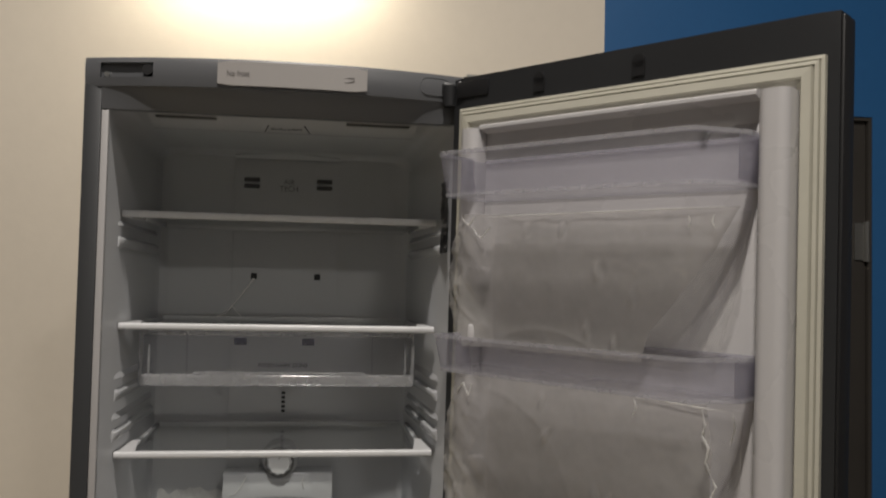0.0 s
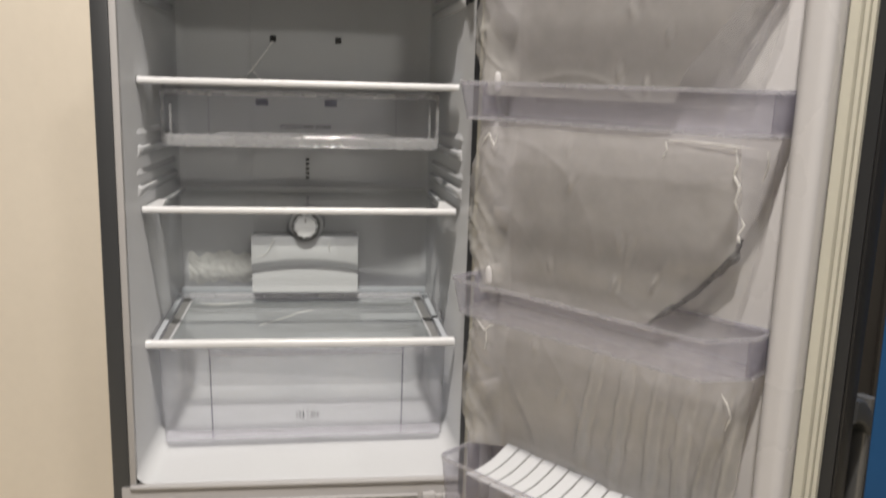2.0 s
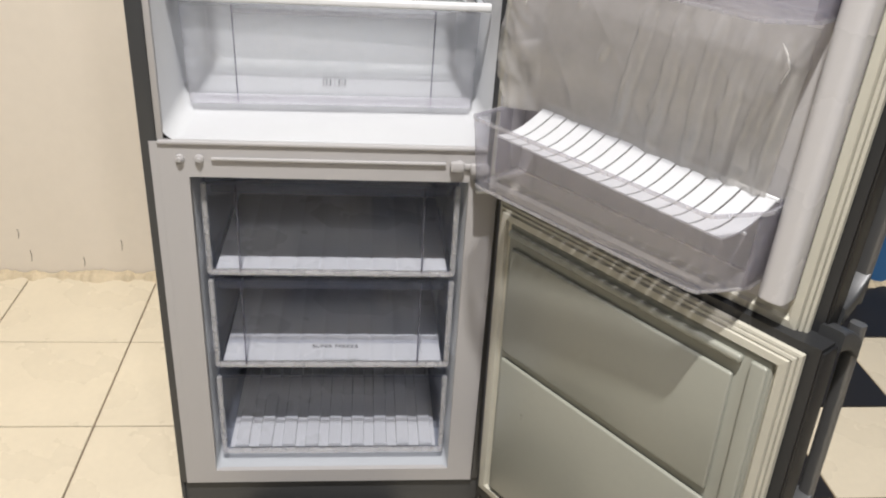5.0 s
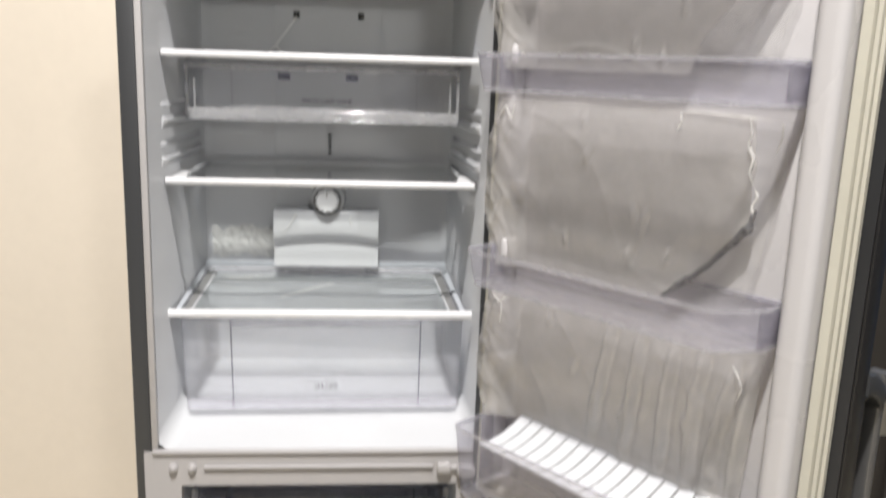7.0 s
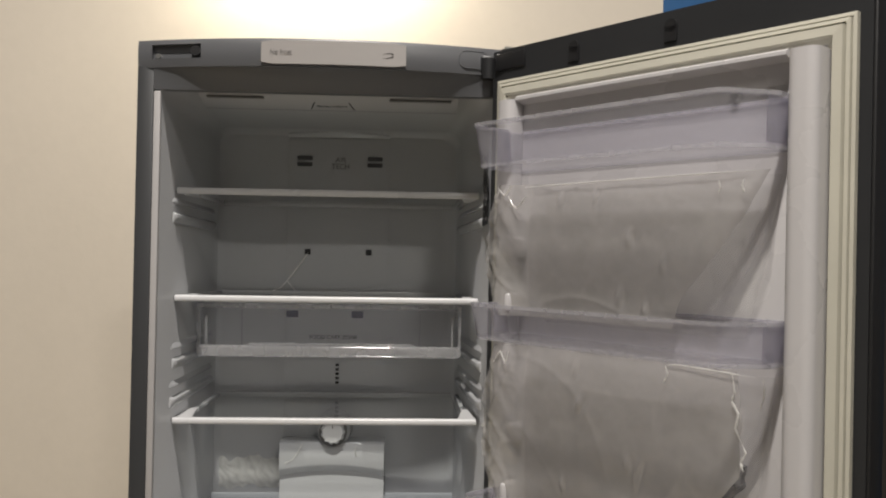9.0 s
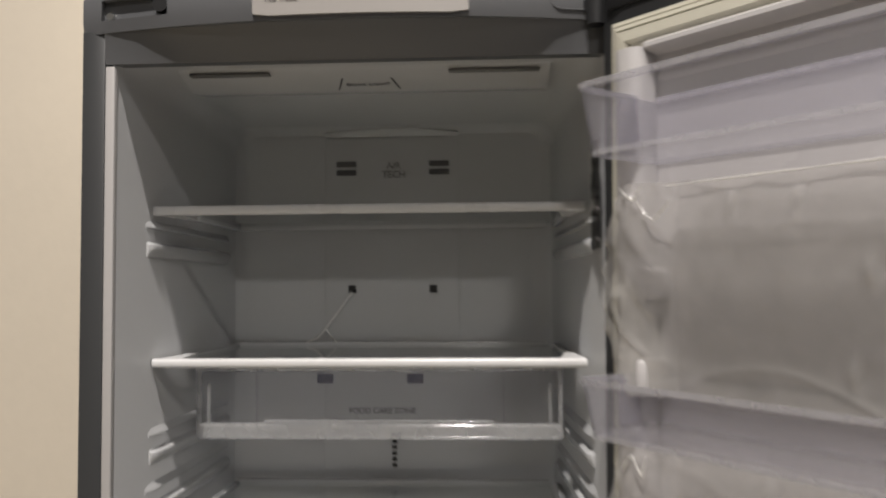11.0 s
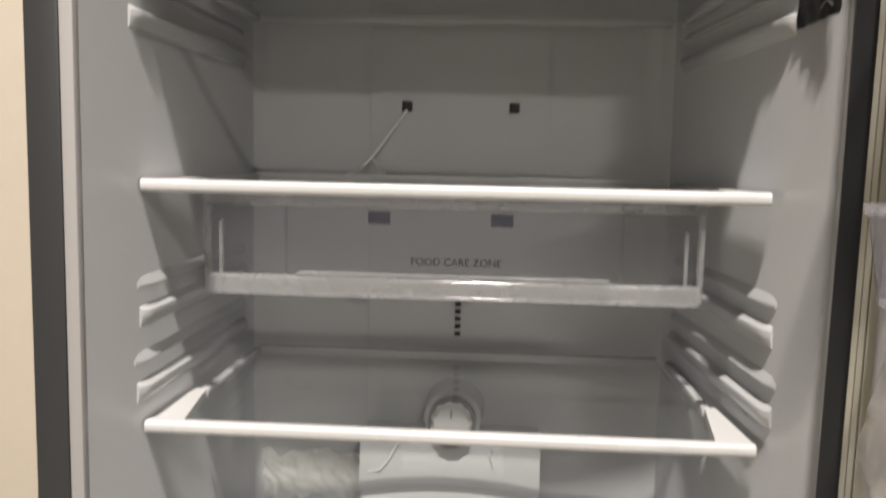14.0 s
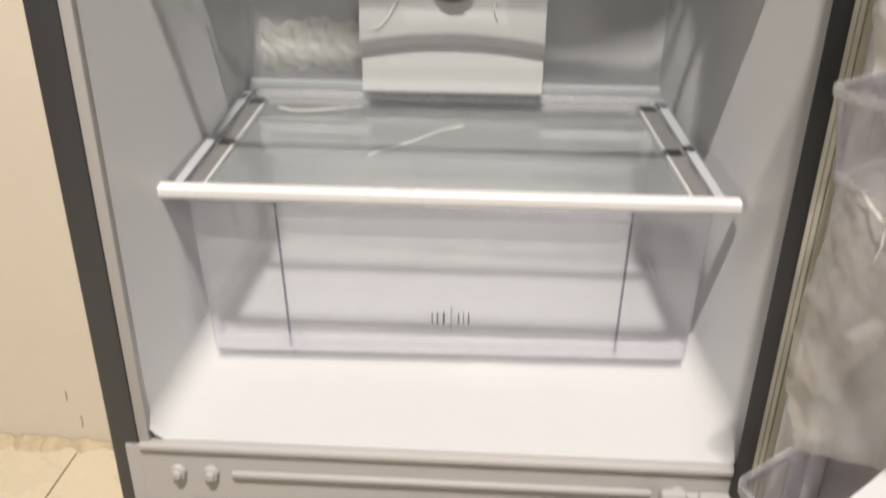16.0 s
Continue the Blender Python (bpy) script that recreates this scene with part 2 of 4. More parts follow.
def tray(bm, bottom, top, z0, z1, th):
    """An open tray between two outlines, with walls of thickness th."""
    def inset(o):
        xs, ys = [p[0] for p in o], [p[1] for p in o]
        cx, cy = (min(xs) + max(xs)) / 2, (min(ys) + max(ys)) / 2
        fx, fy = 1 - 2 * th / (max(xs) - min(xs)), 1 - 2 * th / (max(ys) - min(ys))
        return [(cx + (x - cx) * fx, cy + (y - cy) * fy) for x, y in o]
    rim = inset(top)
    loft(bm, [[(x, y, z0) for x, y in bottom], [(x, y, z1) for x, y in top], [(x, y, z1) for x, y in rim], [(x, y, z1 - 2 * th) for x, y in rim]], close_last=False, close_first=True)


def pane(name, lo, hi, mat, parent):
    """A glass pane with bevelled edges; its lower skin is left off."""
    bm = bmesh.new()
    add_box(bm, lo, hi, 0.0006, 1)
    low = [f for f in bm.faces if f.normal.z < -0.9]
    bmesh.ops.delete(bm, geom=low, context="FACES_ONLY")
    return part(name, bm, mat, parent)


def cylinder(bm, a, b, r, n=20, r2=None):
    a, b = Vector(a), Vector(b)
    m = Matrix.Translation((a + b) / 2) @ (b - a).to_track_quat("Z", "Y").to_matrix().to_4x4()
    bmesh.ops.create_cone(bm, cap_ends=True, segments=n, radius1=r, radius2=r if r2 is None else r2, depth=(b - a).length, matrix=m)


def tube(bm, pts, r, n=8):
    """A round strand along points."""
    pts = [Vector(p) for p in pts]
    rings = []
    for k, p in enumerate(pts):
        d = (pts[min(k + 1, len(pts) - 1)] - pts[max(k - 1, 0)]).normalized()
        s = d.cross(Vector((0.3, 1, 0.2))).normalized()
        u = s.cross(d)
        q = r[k] if isinstance(r, list) else r
        rings.append([p + q * (math.cos(2 * math.pi * i / n) * s + math.sin(2 * math.pi * i / n) * u) for i in range(n)])
    loft(bm, rings, True, True)


def lettering(name, text, size, mat, parent, m, width=None):
    """Thin raised letters of the built-in font."""
    cu = bpy.data.curves.new(name, "FONT")
    cu.body, cu.size, cu.align_x, cu.align_y, cu.extrude = text, size, "CENTER", "CENTER", 0.0003
    tmp = bpy.data.objects.new(name, cu)
    me = bpy.data.meshes.new_from_object(tmp)
    bpy.data.objects.remove(tmp)
    me.materials.clear()
    me.materials.append(mat)
    if width:
        xs = [v.co.x for v in me.vertices]
        f = width / (max(xs) - min(xs))
        for v in me.vertices:
            v.co.x *= f
    ob = new(name, me)
    ob.parent = parent
    ob.matrix_local = m
    return ob


FRONT = pose(0, 0, 0, 90, 0, 0)  # letters upright, facing -y

# ---- room ----
XL, XR, YF, YB = -3.0, 3.2, -3.2, 1.01
BLUE_X, DOOR_X0, DOOR_X1, DOOR_Z = 0.85, 0.87, 1.69, 2.075


def structure(ob, label, category):
    return tagged(ob, label, category, kind="structure")


bm = bmesh.new()
add_box(bm, (XL, YB, 0), (BLUE_X, YB + 0.12, CEILING))
structure(part("wall_north", bm, M_WALL), "cream painted plaster wall behind the refrigerator", "wall")
for k, (lo, hi) in enumerate((((BLUE_X, YB - 0.003, DOOR_Z), (XR, YB + 0.117, CEILING)), ((DOOR_X1, YB - 0.003, 0), (XR, YB + 0.117, DOOR_Z)), ((BLUE_X, YB - 0.003, 0), (DOOR_X0, YB + 0.117, DOOR_Z)))):
    structure(box("wall_blue_%d" % (k + 1), lo, hi, M_BLUE, bevel=0), "blue painted wall beside and over a dark doorway", "wall")
# unseen walls and ceiling, added to close the room and kept dark
structure(box("wall_west", (XL - 0.12, YF, 0), (XL, YB + 0.12, CEILING), M_UNSEENWALL, bevel=0), "unseen side wall, added in dark grey to limit bounced light", "wall")
structure(box("wall_east", (XR, YF, 0), (XR + 0.12, YB + 0.117, CEILING), M_UNSEENWALL, bevel=0), "unseen side wall, added in dark grey to limit bounced light", "wall")
structure(box("wall_south", (XL - 0.12, YF - 0.12, 0), (XR + 0.12, YF, CEILING), M_UNSEENWALL, bevel=0), "unseen wall facing the refrigerator, added in dark grey to limit bounced light", "wall")
structure(box("ceiling", (XL - 0.12, YF - 0.12, CEILING), (XR + 0.12, YB + 0.12, CEILING + 0.1), M_CEIL, bevel=0), "unseen ceiling, added in dark grey to limit bounced light", "ceiling")
floor = structure(box("floor", (XL, YF, -0.1), (XR, YB, -0.004), M_GROUT, bevel=0), "tiled floor, cream and black tiles with dark joints", "floor")

# dark room door with two hinges
door = structure(thing("door_1", "", "", pose(DOOR_X0, YB, 0)), "closed dark painted room door in the blue wall", "door")
DW = DOOR_X1 - DOOR_X0
box("door_leaf", (0.012, 0.012, 0.008), (DW - 0.012, 0.05, DOOR_Z - 0.012), M_DOORDARK, door, 0.003)
bm = bmesh.new()
ring_frame(bm, (0, DW, -0.0, DOOR_Z), (0.011, DW - 0.011, -0.001, DOOR_Z - 0.011), 0.0, 0.11)
part("door_frame", bm, M_DOORDARK, door)
for hz in (1.70, 0.455):
    bm = bmesh.new()
    cylinder(bm, (DW - 0.014, 0.004, hz - 0.06), (DW - 0.014, 0.004, hz + 0.06), 0.009, 12)
    add_box(bm, (DW - 0.05, 0.006, hz - 0.055), (DW - 0.016, 0.011, hz + 0.055))
    part("hinge", bm, M_METAL, door, "worn metal hinge")
box("back_panel", (0.012, 0.05, 0.0), (DW - 0.012, 0.115, DOOR_Z - 0.012), M_DOORDARK, door, 0)

# rough mortar along the foot of the wall
def rubble_strip(name, x0, x1, label):
    bm = bmesh.new()
    n, rows = int((x1 - x0) / 0.012), []
    for i in range(n + 1):
        x = x0 + (x1 - x0) * i / n
        a = noise.fractal((x * 9, 3.1, 0), 0.6, 2, 5)
        b = noise.fractal((x * 31, 7.7, 1), 0.6, 2, 4)
        dep, hei = 0.034 + 0.022 * a + 0.012 * b, 0.013 + 0.010 * b + 0.008 * a
        rows.append([(x, YB - 0.003, -0.004), (x, YB - 0.003, max(0.003, hei)), (x, YB - dep * 0.6, max(0.002, hei * 0.8)), (x, YB - dep - 0.006, -0.004)])
    vs = [[bm.verts.new(p) for p in r] for r in rows]
    for a, b in zip(vs, vs[1:]):
        for k in range(3):
            bm.faces.new((a[k], b[k], b[k + 1], a[k + 1]))
    bm.faces.new(vs[0]), bm.faces.new(vs[-1])
    structure(part(name, bm, M_MORTAR), label, "mortar")


rubble_strip("trim_mortar", XL + 0.01, DOOR_X0, "rough mortar line where wall meets floor")
rubble_strip("trim_mortar_blue", DOOR_X1, XR - 0.01, "crumbling mortar at the foot of the blue wall")

# lamps out of sight that light the room
lamp = thing("ceiling_lamp", "white lamp hung from the ceiling in front of the refrigerator", "lamp", pose(LAMP[0], LAMP[1], LAMP[2] + 0.05))
box("casing", (-0.16, -0.10, -0.03), (0.16, 0.10, 0.04), M_LAMP, lamp, 0.01)
box("hanger", (-0.012, -0.012, 0.04), (0.012, 0.012, CEILING - LAMP[2] - 0.05), M_LAMP, lamp, 0.002)
lamp = thing("tube_lamp", "white tube lamp on the wall", "lamp", pose(-0.12, YB - 0.04, 2.56))
box("casing", (-0.32, -0.035, -0.03), (0.32, 0.04, 0.04), M_LAMP, lamp, 0.01)
far_lamp = thing("wall_lamp", "white lamp casing fixed high on the grey wall", "lamp", pose(0.85, -3.12, 3.45))
box("casing", (-0.22, -0.08, -0.04), (0.22, 0.05, 0.06), M_LAMP, far_lamp, 0.01)

# ---- refrigerator cabinet ----
HW, TOP, DEPTH = 0.2975, 1.875, 0.60
FZ0, FZ1, SILL = 0.152, 0.775, 0.836
fridge = thing("refrigerator", "dark grey fridge-freezer standing empty with both doors open", "refrigerator")
for side, x in (("left", -1), ("right", 1)):
    bm = bmesh.new()
    add_box(bm, (x * HW, 0.0, 0.03), (x * (HW - 0.006), DEPTH, 1.836), 0)
    if x < 0:
        add_box(bm, (x * HW, -0.003, 0.122), (x * (HW - 0.0255), 0.010, 1.836), 0.002)
    part("side_panel", bm, M_STEEL, fridge, smooth=True)
# front lip on the right, black where the left one is steel grey
box("edge_strip", (HW - 0.022, -0.001, 0.122), (HW - 0.001, 0.010, 1.836), M_DARK, fridge, 0.002, "black edge strip beside the hinges")
box("back_panel", (-HW + 0.006, DEPTH - 0.01, 0.03), (HW - 0.006, DEPTH, 1.836), M_STEEL, fridge, 0)
box("top_panel", (-HW, 0.03, 1.836), (HW, DEPTH, 1.846), M_STEEL, fridge, 0.002)
box("kick_plate", (-HW, 0.004, 0.03), (HW, 0.022, 0.120), M_STEEL, fridge, 0.002, "scratched dark kick plate")
box("bottom_panel", (-HW + 0.006, 0.022, 0.03), (HW - 0.006, DEPTH - 0.01, 0.04), M_STEEL, fridge, 0)
for x in (-0.24, 0.24):
    for y in (0.06, 0.54):
        bm = bmesh.new()
        cylinder(bm, (x, y, 0), (x, y, 0.031), 0.018, 16)
        part("foot", bm, M_DARK, fridge)

# liners: rounded boxes open to the front
def liner(name, x0, x1, z0, z1, depth, r, shift, mat):
    bm = bmesh.new()
    rings = []
    for y, inset, rr in ((0.0, -0.004, r), (0.006, 0.0, r), (depth - 0.03, 0.012, r), (depth - 0.008, 0.018, r), (depth, 0.03, r * 0.8)):
        o = outline(x0 + inset, x1 - inset, z0 + inset * 0.4, z1 - inset * 0.6, rr, 6)
        rings.append([(x + shift * y / depth, y, z) for x, z in o])
    loft(bm, rings)
    ob = part(name, bm, mat, fridge, smooth=True)
    return ob


liner("fridge_liner", -0.262, 0.264, SILL, 1.814, 0.425, 0.03, -0.013, M_LINER)
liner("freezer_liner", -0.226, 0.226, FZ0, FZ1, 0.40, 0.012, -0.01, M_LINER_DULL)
for x0, x1 in ((-0.2715, -0.2612), (0.2632, 0.2745)):
    box("liner_flange", (x0, -0.0035, SILL), (x1, 0.006, 1.797), M_SILVER, fridge, 0.0015)
bm = bmesh.new()
ring_frame(bm, (-0.2715, 0.2745, 0.122, SILL - 0.002), (-0.226, 0.226, FZ0, FZ1), -0.0045, 0.012)
add_box(bm, (-0.284, -0.0045, 0.122), (-0.2716, 0.0, SILL - 0.002))
part("front_frame", bm, M_SILVER, fridge, smooth=True)
box("divider_rib", (-0.189, -0.010, 0.8045), (0.186, -0.004, 0.8105), M_SILVER, fridge, 0.0025)
box("divider_lip", (-0.271, -0.009, SILL - 0.006), (0.274, 0.004, SILL + 0.001), M_SILVER, fridge, 0.003)
for x in (-0.238, -0.208, 0.208):
    bm = bmesh.new()
    cylinder(bm, (x, -0.004, 0.8065), (x, -0.010, 0.8065), 0.0075, 20, 0.0065)
    cylinder(bm, (x, -0.009, 0.8065), (x, -0.013, 0.8065), 0.0050, 16, 0.0035)
    part("screw_cap", bm, M_SILVER, fridge, "light grey screw cap")
bm = bmesh.new()
add_box(bm, (0.192, -0.016, 0.795), (0.216, -0.004, 0.814), 0.005)
add_box(bm, (0.225, -0.020, 0.793), (0.258, -0.004, 0.812), 0.005)
add_box(bm, (0.214, -0.011, 0.800), (0.228, -0.004, 0.809), 0.002)
part("hinge_block", bm, M_SILVER, fridge, "painted hinge block screwed to the divider", smooth=True)
bm = bmesh.new()
add_box(bm, (0.232, -0.05, 0.775), (0.292, -0.006, 0.781), 0.002)
cylinder(bm, (0.277, -0.04, 0.765), (0.277, -0.04, 0.80), 0.008, 14)
part("middle_hinge", bm, M_METAL, fridge)

# curved trim on top with its pocket
def fascia_y(x):
    return -0.043 * (1 - (x / HW) ** 2) - 0.002


bm = bmesh.new()
xs = sorted({-HW + 2 * HW * k / 28 for k in range(29)} | {-0.274, -0.195})
zs = [1.832, 1.845, 1.867, TOP]
grid = {}
for i, x in enumerate(xs):
    for k, z in enumerate(zs):
        tuck = 0.003 if k in (0, 3) else 0.0
        grid[i, k] = bm.verts.new((x, fascia_y(x) + tuck, z))
    grid[i, "bt"] = bm.verts.new((x, 0.06, TOP))
    grid[i, "bb"] = bm.verts.new((x, 0.06, 1.832))
i0, i1 = xs.index(-0.274), xs.index(-0.195)
for i in range(len(xs) - 1):
    for k in range(3):
        if k == 1 and i0 <= i < i1:
            continue
        bm.faces.new((grid[i, k], grid[i + 1, k], grid[i + 1, k + 1], grid[i, k + 1]))
    bm.faces.new((grid[i, 3], grid[i + 1, 3], grid[i + 1, "bt"], grid[i, "bt"]))
    bm.faces.new((grid[i, "bb"], grid[i + 1, "bb"], grid[i + 1, 0], grid[i, 0]))
    bm.faces.new((grid[i, "bt"], grid[i + 1, "bt"], grid[i + 1, "bb"], grid[i, "bb"]))
for i in (0, len(xs) - 1):
    bm.faces.new([grid[i, k] for k in (0, 1, 2, 3, "bt", "bb")])
fascia = part("top_trim", bm, M_FASCIA, fridge, "curved grey plastic trim along the top", smooth=True)
bm = bmesh.new()
rim = [(-0.274, 1.845), (-0.195, 1.845), (-0.195, 1.867), (-0.274, 1.867)]
loft(bm, [[(x, fascia_y(x) + 0.0005, z) for x, z in rim], [(x, fascia_y(x) + 0.008, z) for x, z in rim]])
part("pocket", bm, M_FASCIA, fascia)
bm = bmesh.new()
cylinder(bm, (-0.203, fascia_y(-0.2) - 0.001, 1.856), (-0.203, fascia_y(-0.2) + 0.010, 1.856), 0.008, 20)
part("screw_boss", bm, M_DARK, fascia)
bm = bmesh.new()
cylinder(bm, (-0.265, fascia_y(-0.26) + 0.004, 1.850), (-0.265, fascia_y(-0.26) + 0.010, 1.850), 0.004, 12)
part("pocket_pin", bm, M_METAL, fascia)
bm = bmesh.new()
rows = []
for k in range(15):
    x = -0.2715 + 0.5465 * k / 14
    y = fascia_y(x) * 0.86 + 0.002
    rows.append([(x, y, 1.8335), (x, y * 0.5 - 0.002, 1.823), (x, -0.003, 1.799), (x, 0.010, 1.7985), (x, 0.010, 1.8335)])
loft(bm, rows, True, True)
part("header_rail", bm, M_FASCIA, fridge, smooth=True)
# sticker that follows the curve
bm = bmesh.new()
rows = []
for k in range(13):
    x = -0.100 + 0.222 * k / 12
    y = fascia_y(x)
    cut = 0.0025 if k in (0, 12) else 0.0
    rows.append([(x, y - 0.0012, 1.8350 + cut), (x, y - 0.0012, 1.8710 - cut), (x, y + 0.002, 1.8710 - cut), (x, y + 0.002, 1.8350 + cut)])
loft(bm, rows, True, True)
sticker = part("sticker", bm, M_STICKER, fridge, "silver sticker with small lettering")
lettering("lettering", "No frost", 0.0115, M_PALEPRINT, sticker, Matrix.Translation((-0.070, fascia_y(-0.07) - 0.0018, 1.853)) @ pose(0, 0, 0, 0, 0, -3.9) @ FRONT, 0.033)
bm = bmesh.new()
tube(bm, [(0.092 + 0.012 * math.cos(radians(a)), fascia_y(0.092) - 0.0012, 1.8515 + 0.0035 * math.sin(radians(a)) + 0.002 * math.cos(radians(a))) for a in range(30, 331, 25)], 0.0006, 6)
part("emblem", bm, M_PALEPRINT, sticker)
# hinge at the top corner: a moulded seat line, a dark knuckle and its arm
bm = bmesh.new()
seat = outline(0.205, 0.252, 1.841, 1.868, 0.012, 5)
tube(bm, [(x, fascia_y(x) + 0.0001, z) for x, z in seat + seat[:1]], 0.0008, 6)
part("hinge_seat", bm, M_FASCIA, fridge)
bm = bmesh.new()
cylinder(bm, (0.252, -0.020, 1.824), (0.252, -0.020, 1.856), 0.0095, 24, 0.0120)
add_box(bm, (0.2400, -0.024, 1.842), (0.2665, -0.004, 1.862), 0.004)
part("hinge_knuckle", bm, M_DOORSKIN, fridge, "near-black moulded hinge knuckle", smooth=True)
bm = bmesh.new()
add_box(bm, (0.262, -0.036, 1.846), (0.290, -0.008, 1.864), 0.006)
cylinder(bm, (0.2795, -0.034, 1.828), (0.2795, -0.034, 1.868), 0.009, 18)
part("hinge_arm", bm, M_FASCIA, fridge, smooth=True)
bm = bmesh.new()
tube(bm, [(0.275, -0.042, 1.868), (0.30, -0.055, 1.864), (0.335, -0.085, 1.866)], 0.0035, 8)
part("hinge_wire", bm, M_METAL, fridge)

# inside of the fridge: air column, vents, lamp housing, dial
BX = -0.012
bm = bmesh.new()
loft(bm, [[(x, y, z) for x, z in outline(BX - 0.105, BX + 0.104, 1.17, 1.79, 0.006)] for y in (0.4265, 0.4225)])
column = part("air_column", bm, M_LINER, fridge, smooth=True)
for x in (-0.083, 0.062):
    for z in (1.7495, 1.7365):
        bm = bmesh.new()
        loft(bm, [[(u, y, w) for u, w in outline(x - 0.0155, x + 0.0155, z - 0.0042, z + 0.0042, 0.0015, 3)] for y in (0.4285, 0.4205)], True, True)
        part("air_vent", bm, M_VENT, fridge, "dark air slot")
lettering("lettering", "AIR", 0.0145, M_PALEPRINT, column, Matrix.Translation((-0.009, 0.4218, 1.7465)) @ FRONT)
lettering("lettering", "TECH", 0.0165, M_PALEPRINT, column, Matrix.Translation((-0.009, 0.4218, 1.7325)) @ FRONT, 0.036)
# solid black boxes draw the dark inside the holes and slots
for x in (-0.074, 0.052):
    box("sensor_hole", (x - 0.006, 0.4195, 1.549), (x + 0.006, 0.428, 1.561), M_DARK, fridge, 0.001)
for k in range(5):
    box("drain_slot", (-0.0125, 0.4195, 1.283 + 0.009 * k), (-0.0055, 0.428, 1.288 + 0.009 * k), M_DARK, fridge, 0.0008)
bm = bmesh.new()
n = 24
rows = []
for k in range(n + 1):
    u = k / n
    x = BX - 0.105 + 0.209 * u
    bow = 0.006 * math.sin(math.pi * u)
    rows.append([(x, 0.4235, 1.801), (x, 0.419 - bow * 0.5, 1.7985 + bow), (x, 0.419 - bow * 0.5, 1.7965 + bow), (x, 0.4235, 1.793)])
loft(bm, rows, True, True)
part("curved_ledge", bm, M_LINER, fridge, smooth=True)
# lamp housing under the roof
bm = bmesh.new()
prof = [(0.076, 1.8135), (0.082, 1.809), (0.130, 1.797), (0.140, 1.797), (0.190, 1.806), (0.205, 1.8135)]
loft(bm, [[(x, y, z) for y, z in prof] for x in (-0.222, -0.216, 0.206, 0.212)], True, True)
housing = part("lamp_housing", bm, M_LINER, fridge, "unlit lamp housing under the roof", smooth=True)
for x0, x1 in ((-0.21, -0.115), (0.095, 0.20)):
    box("slot", (x0, 0.080, 1.8055), (x1, 0.0915, 1.8085), M_SLOTGREY, housing, 0.001)
SLOPE = math.degrees(math.atan2(0.012, 0.048))
lettering("lettering", "DUAL LIGHT", 0.0085, M_PRINT, housing, Matrix.Translation((-0.003, 0.115, 1.8002)) @ pose(0, 0, 0, 180 - SLOPE, 0, 0), 0.052)
for x, lean in ((-0.036, 0.004), (0.030, -0.004)):
    bm = bmesh.new()
    tube(bm, [(x - lean, 0.1265, 1.7976), (x + lean, 0.100, 1.8042)], 0.0010, 6)
    part("printed_stroke", bm, M_PRINT, housing)

# shelf rails on both side walls: a narrow ledge with a rounded front end
def liner_x(side, y):
    """The liner's side wall at a depth."""
    inset = 0.012 * min(1.0, max(0.0, (y - 0.006) / 0.389))
    return (-0.262 + inset if side < 0 else 0.264 - inset) - 0.013 * y / 0.425


for z, y0 in ((1.606, 0.088), (1.3605, 0.100), (1.2965, 0.092)):
    for side in (-1, 1):
        bm = bmesh.new()
        rows = []
        for y, t in ((y0, 0.25), (y0 + 0.004, 0.75), (y0 + 0.012, 1.0), (0.20, 1.0), (0.385, 1.0), (0.395, 0.3)):
            x, w = liner_x(side, y), -side * 0.0085 * t
            rows.append([(x + side * 0.004, y, z - 0.013), (x + w * 0.35, y, z - 0.011), (x + w * 0.9, y, z - 0.004), (x + w, y, z - 0.001),
                         (x + w * 0.92, y, z + 0.003), (x + w * 0.3, y, z + 0.0055), (x + side * 0.004, y, z + 0.009)])
        loft(bm, rows, True, True)
        part("shelf_rail", bm, M_LINER, fridge, smooth=True)
        # thin ledge added to shade the gap over the rail like a recess
        bm = bmesh.new()
        rows = []
        for y, t in ((y0 - 0.004, 0.2), (y0 + 0.004, 0.8), (y0 + 0.014, 1.0), (0.385, 1.0), (0.395, 0.3)):
            x, w = liner_x(side, y), -side * 0.0050 * t
            rows.append([(x + side * 0.004, y, z + 0.022), (x + w * 0.9, y, z + 0.0223), (x + w, y, z + 0.0235), (x + w * 0.8, y, z + 0.0255), (x + side * 0.004, y, z + 0.038)])
        loft(bm, rows, True, True)
        part("shade_ledge", bm, M_LINER, fridge, smooth=True)

# lower duct cover and dial
bm = bmesh.new()
rows = []
for k in range(17):
    u = k / 16
    x = BX - 0.1035 + 0.207 * u
    sag = 0.010 * (1 - (2 * u - 1) ** 2)
    rows.append([(x, 0.4135, 1.176), (x, 0.362, 1.176), (x, 0.358, 1.172), (x, 0.353, 1.124 + sag), (x, 0.355, 1.119 + sag), (x, 0.368, 1.107 + sag), (x, 0.367, 1.085), (x, 0.363, 1.063), (x, 0.366, 1.060), (x, 0.4135, 1.060)])
loft(bm, rows, True, True)
part("duct_cover", bm, M_LINER, fridge, "pale grey plastic duct cover", smooth=True)
# seat ring; its grey takes in the shade round the white dial
bm = bmesh.new()
cylinder(bm, (-0.010, 0.372, 1.196), (-0.010, 0.350, 1.196), 0.0275, 28)
part("dial_seat", bm, M_SLOTGREY, fridge, "grey ring round the dial", smooth=True)
bm = bmesh.new()
rings = []
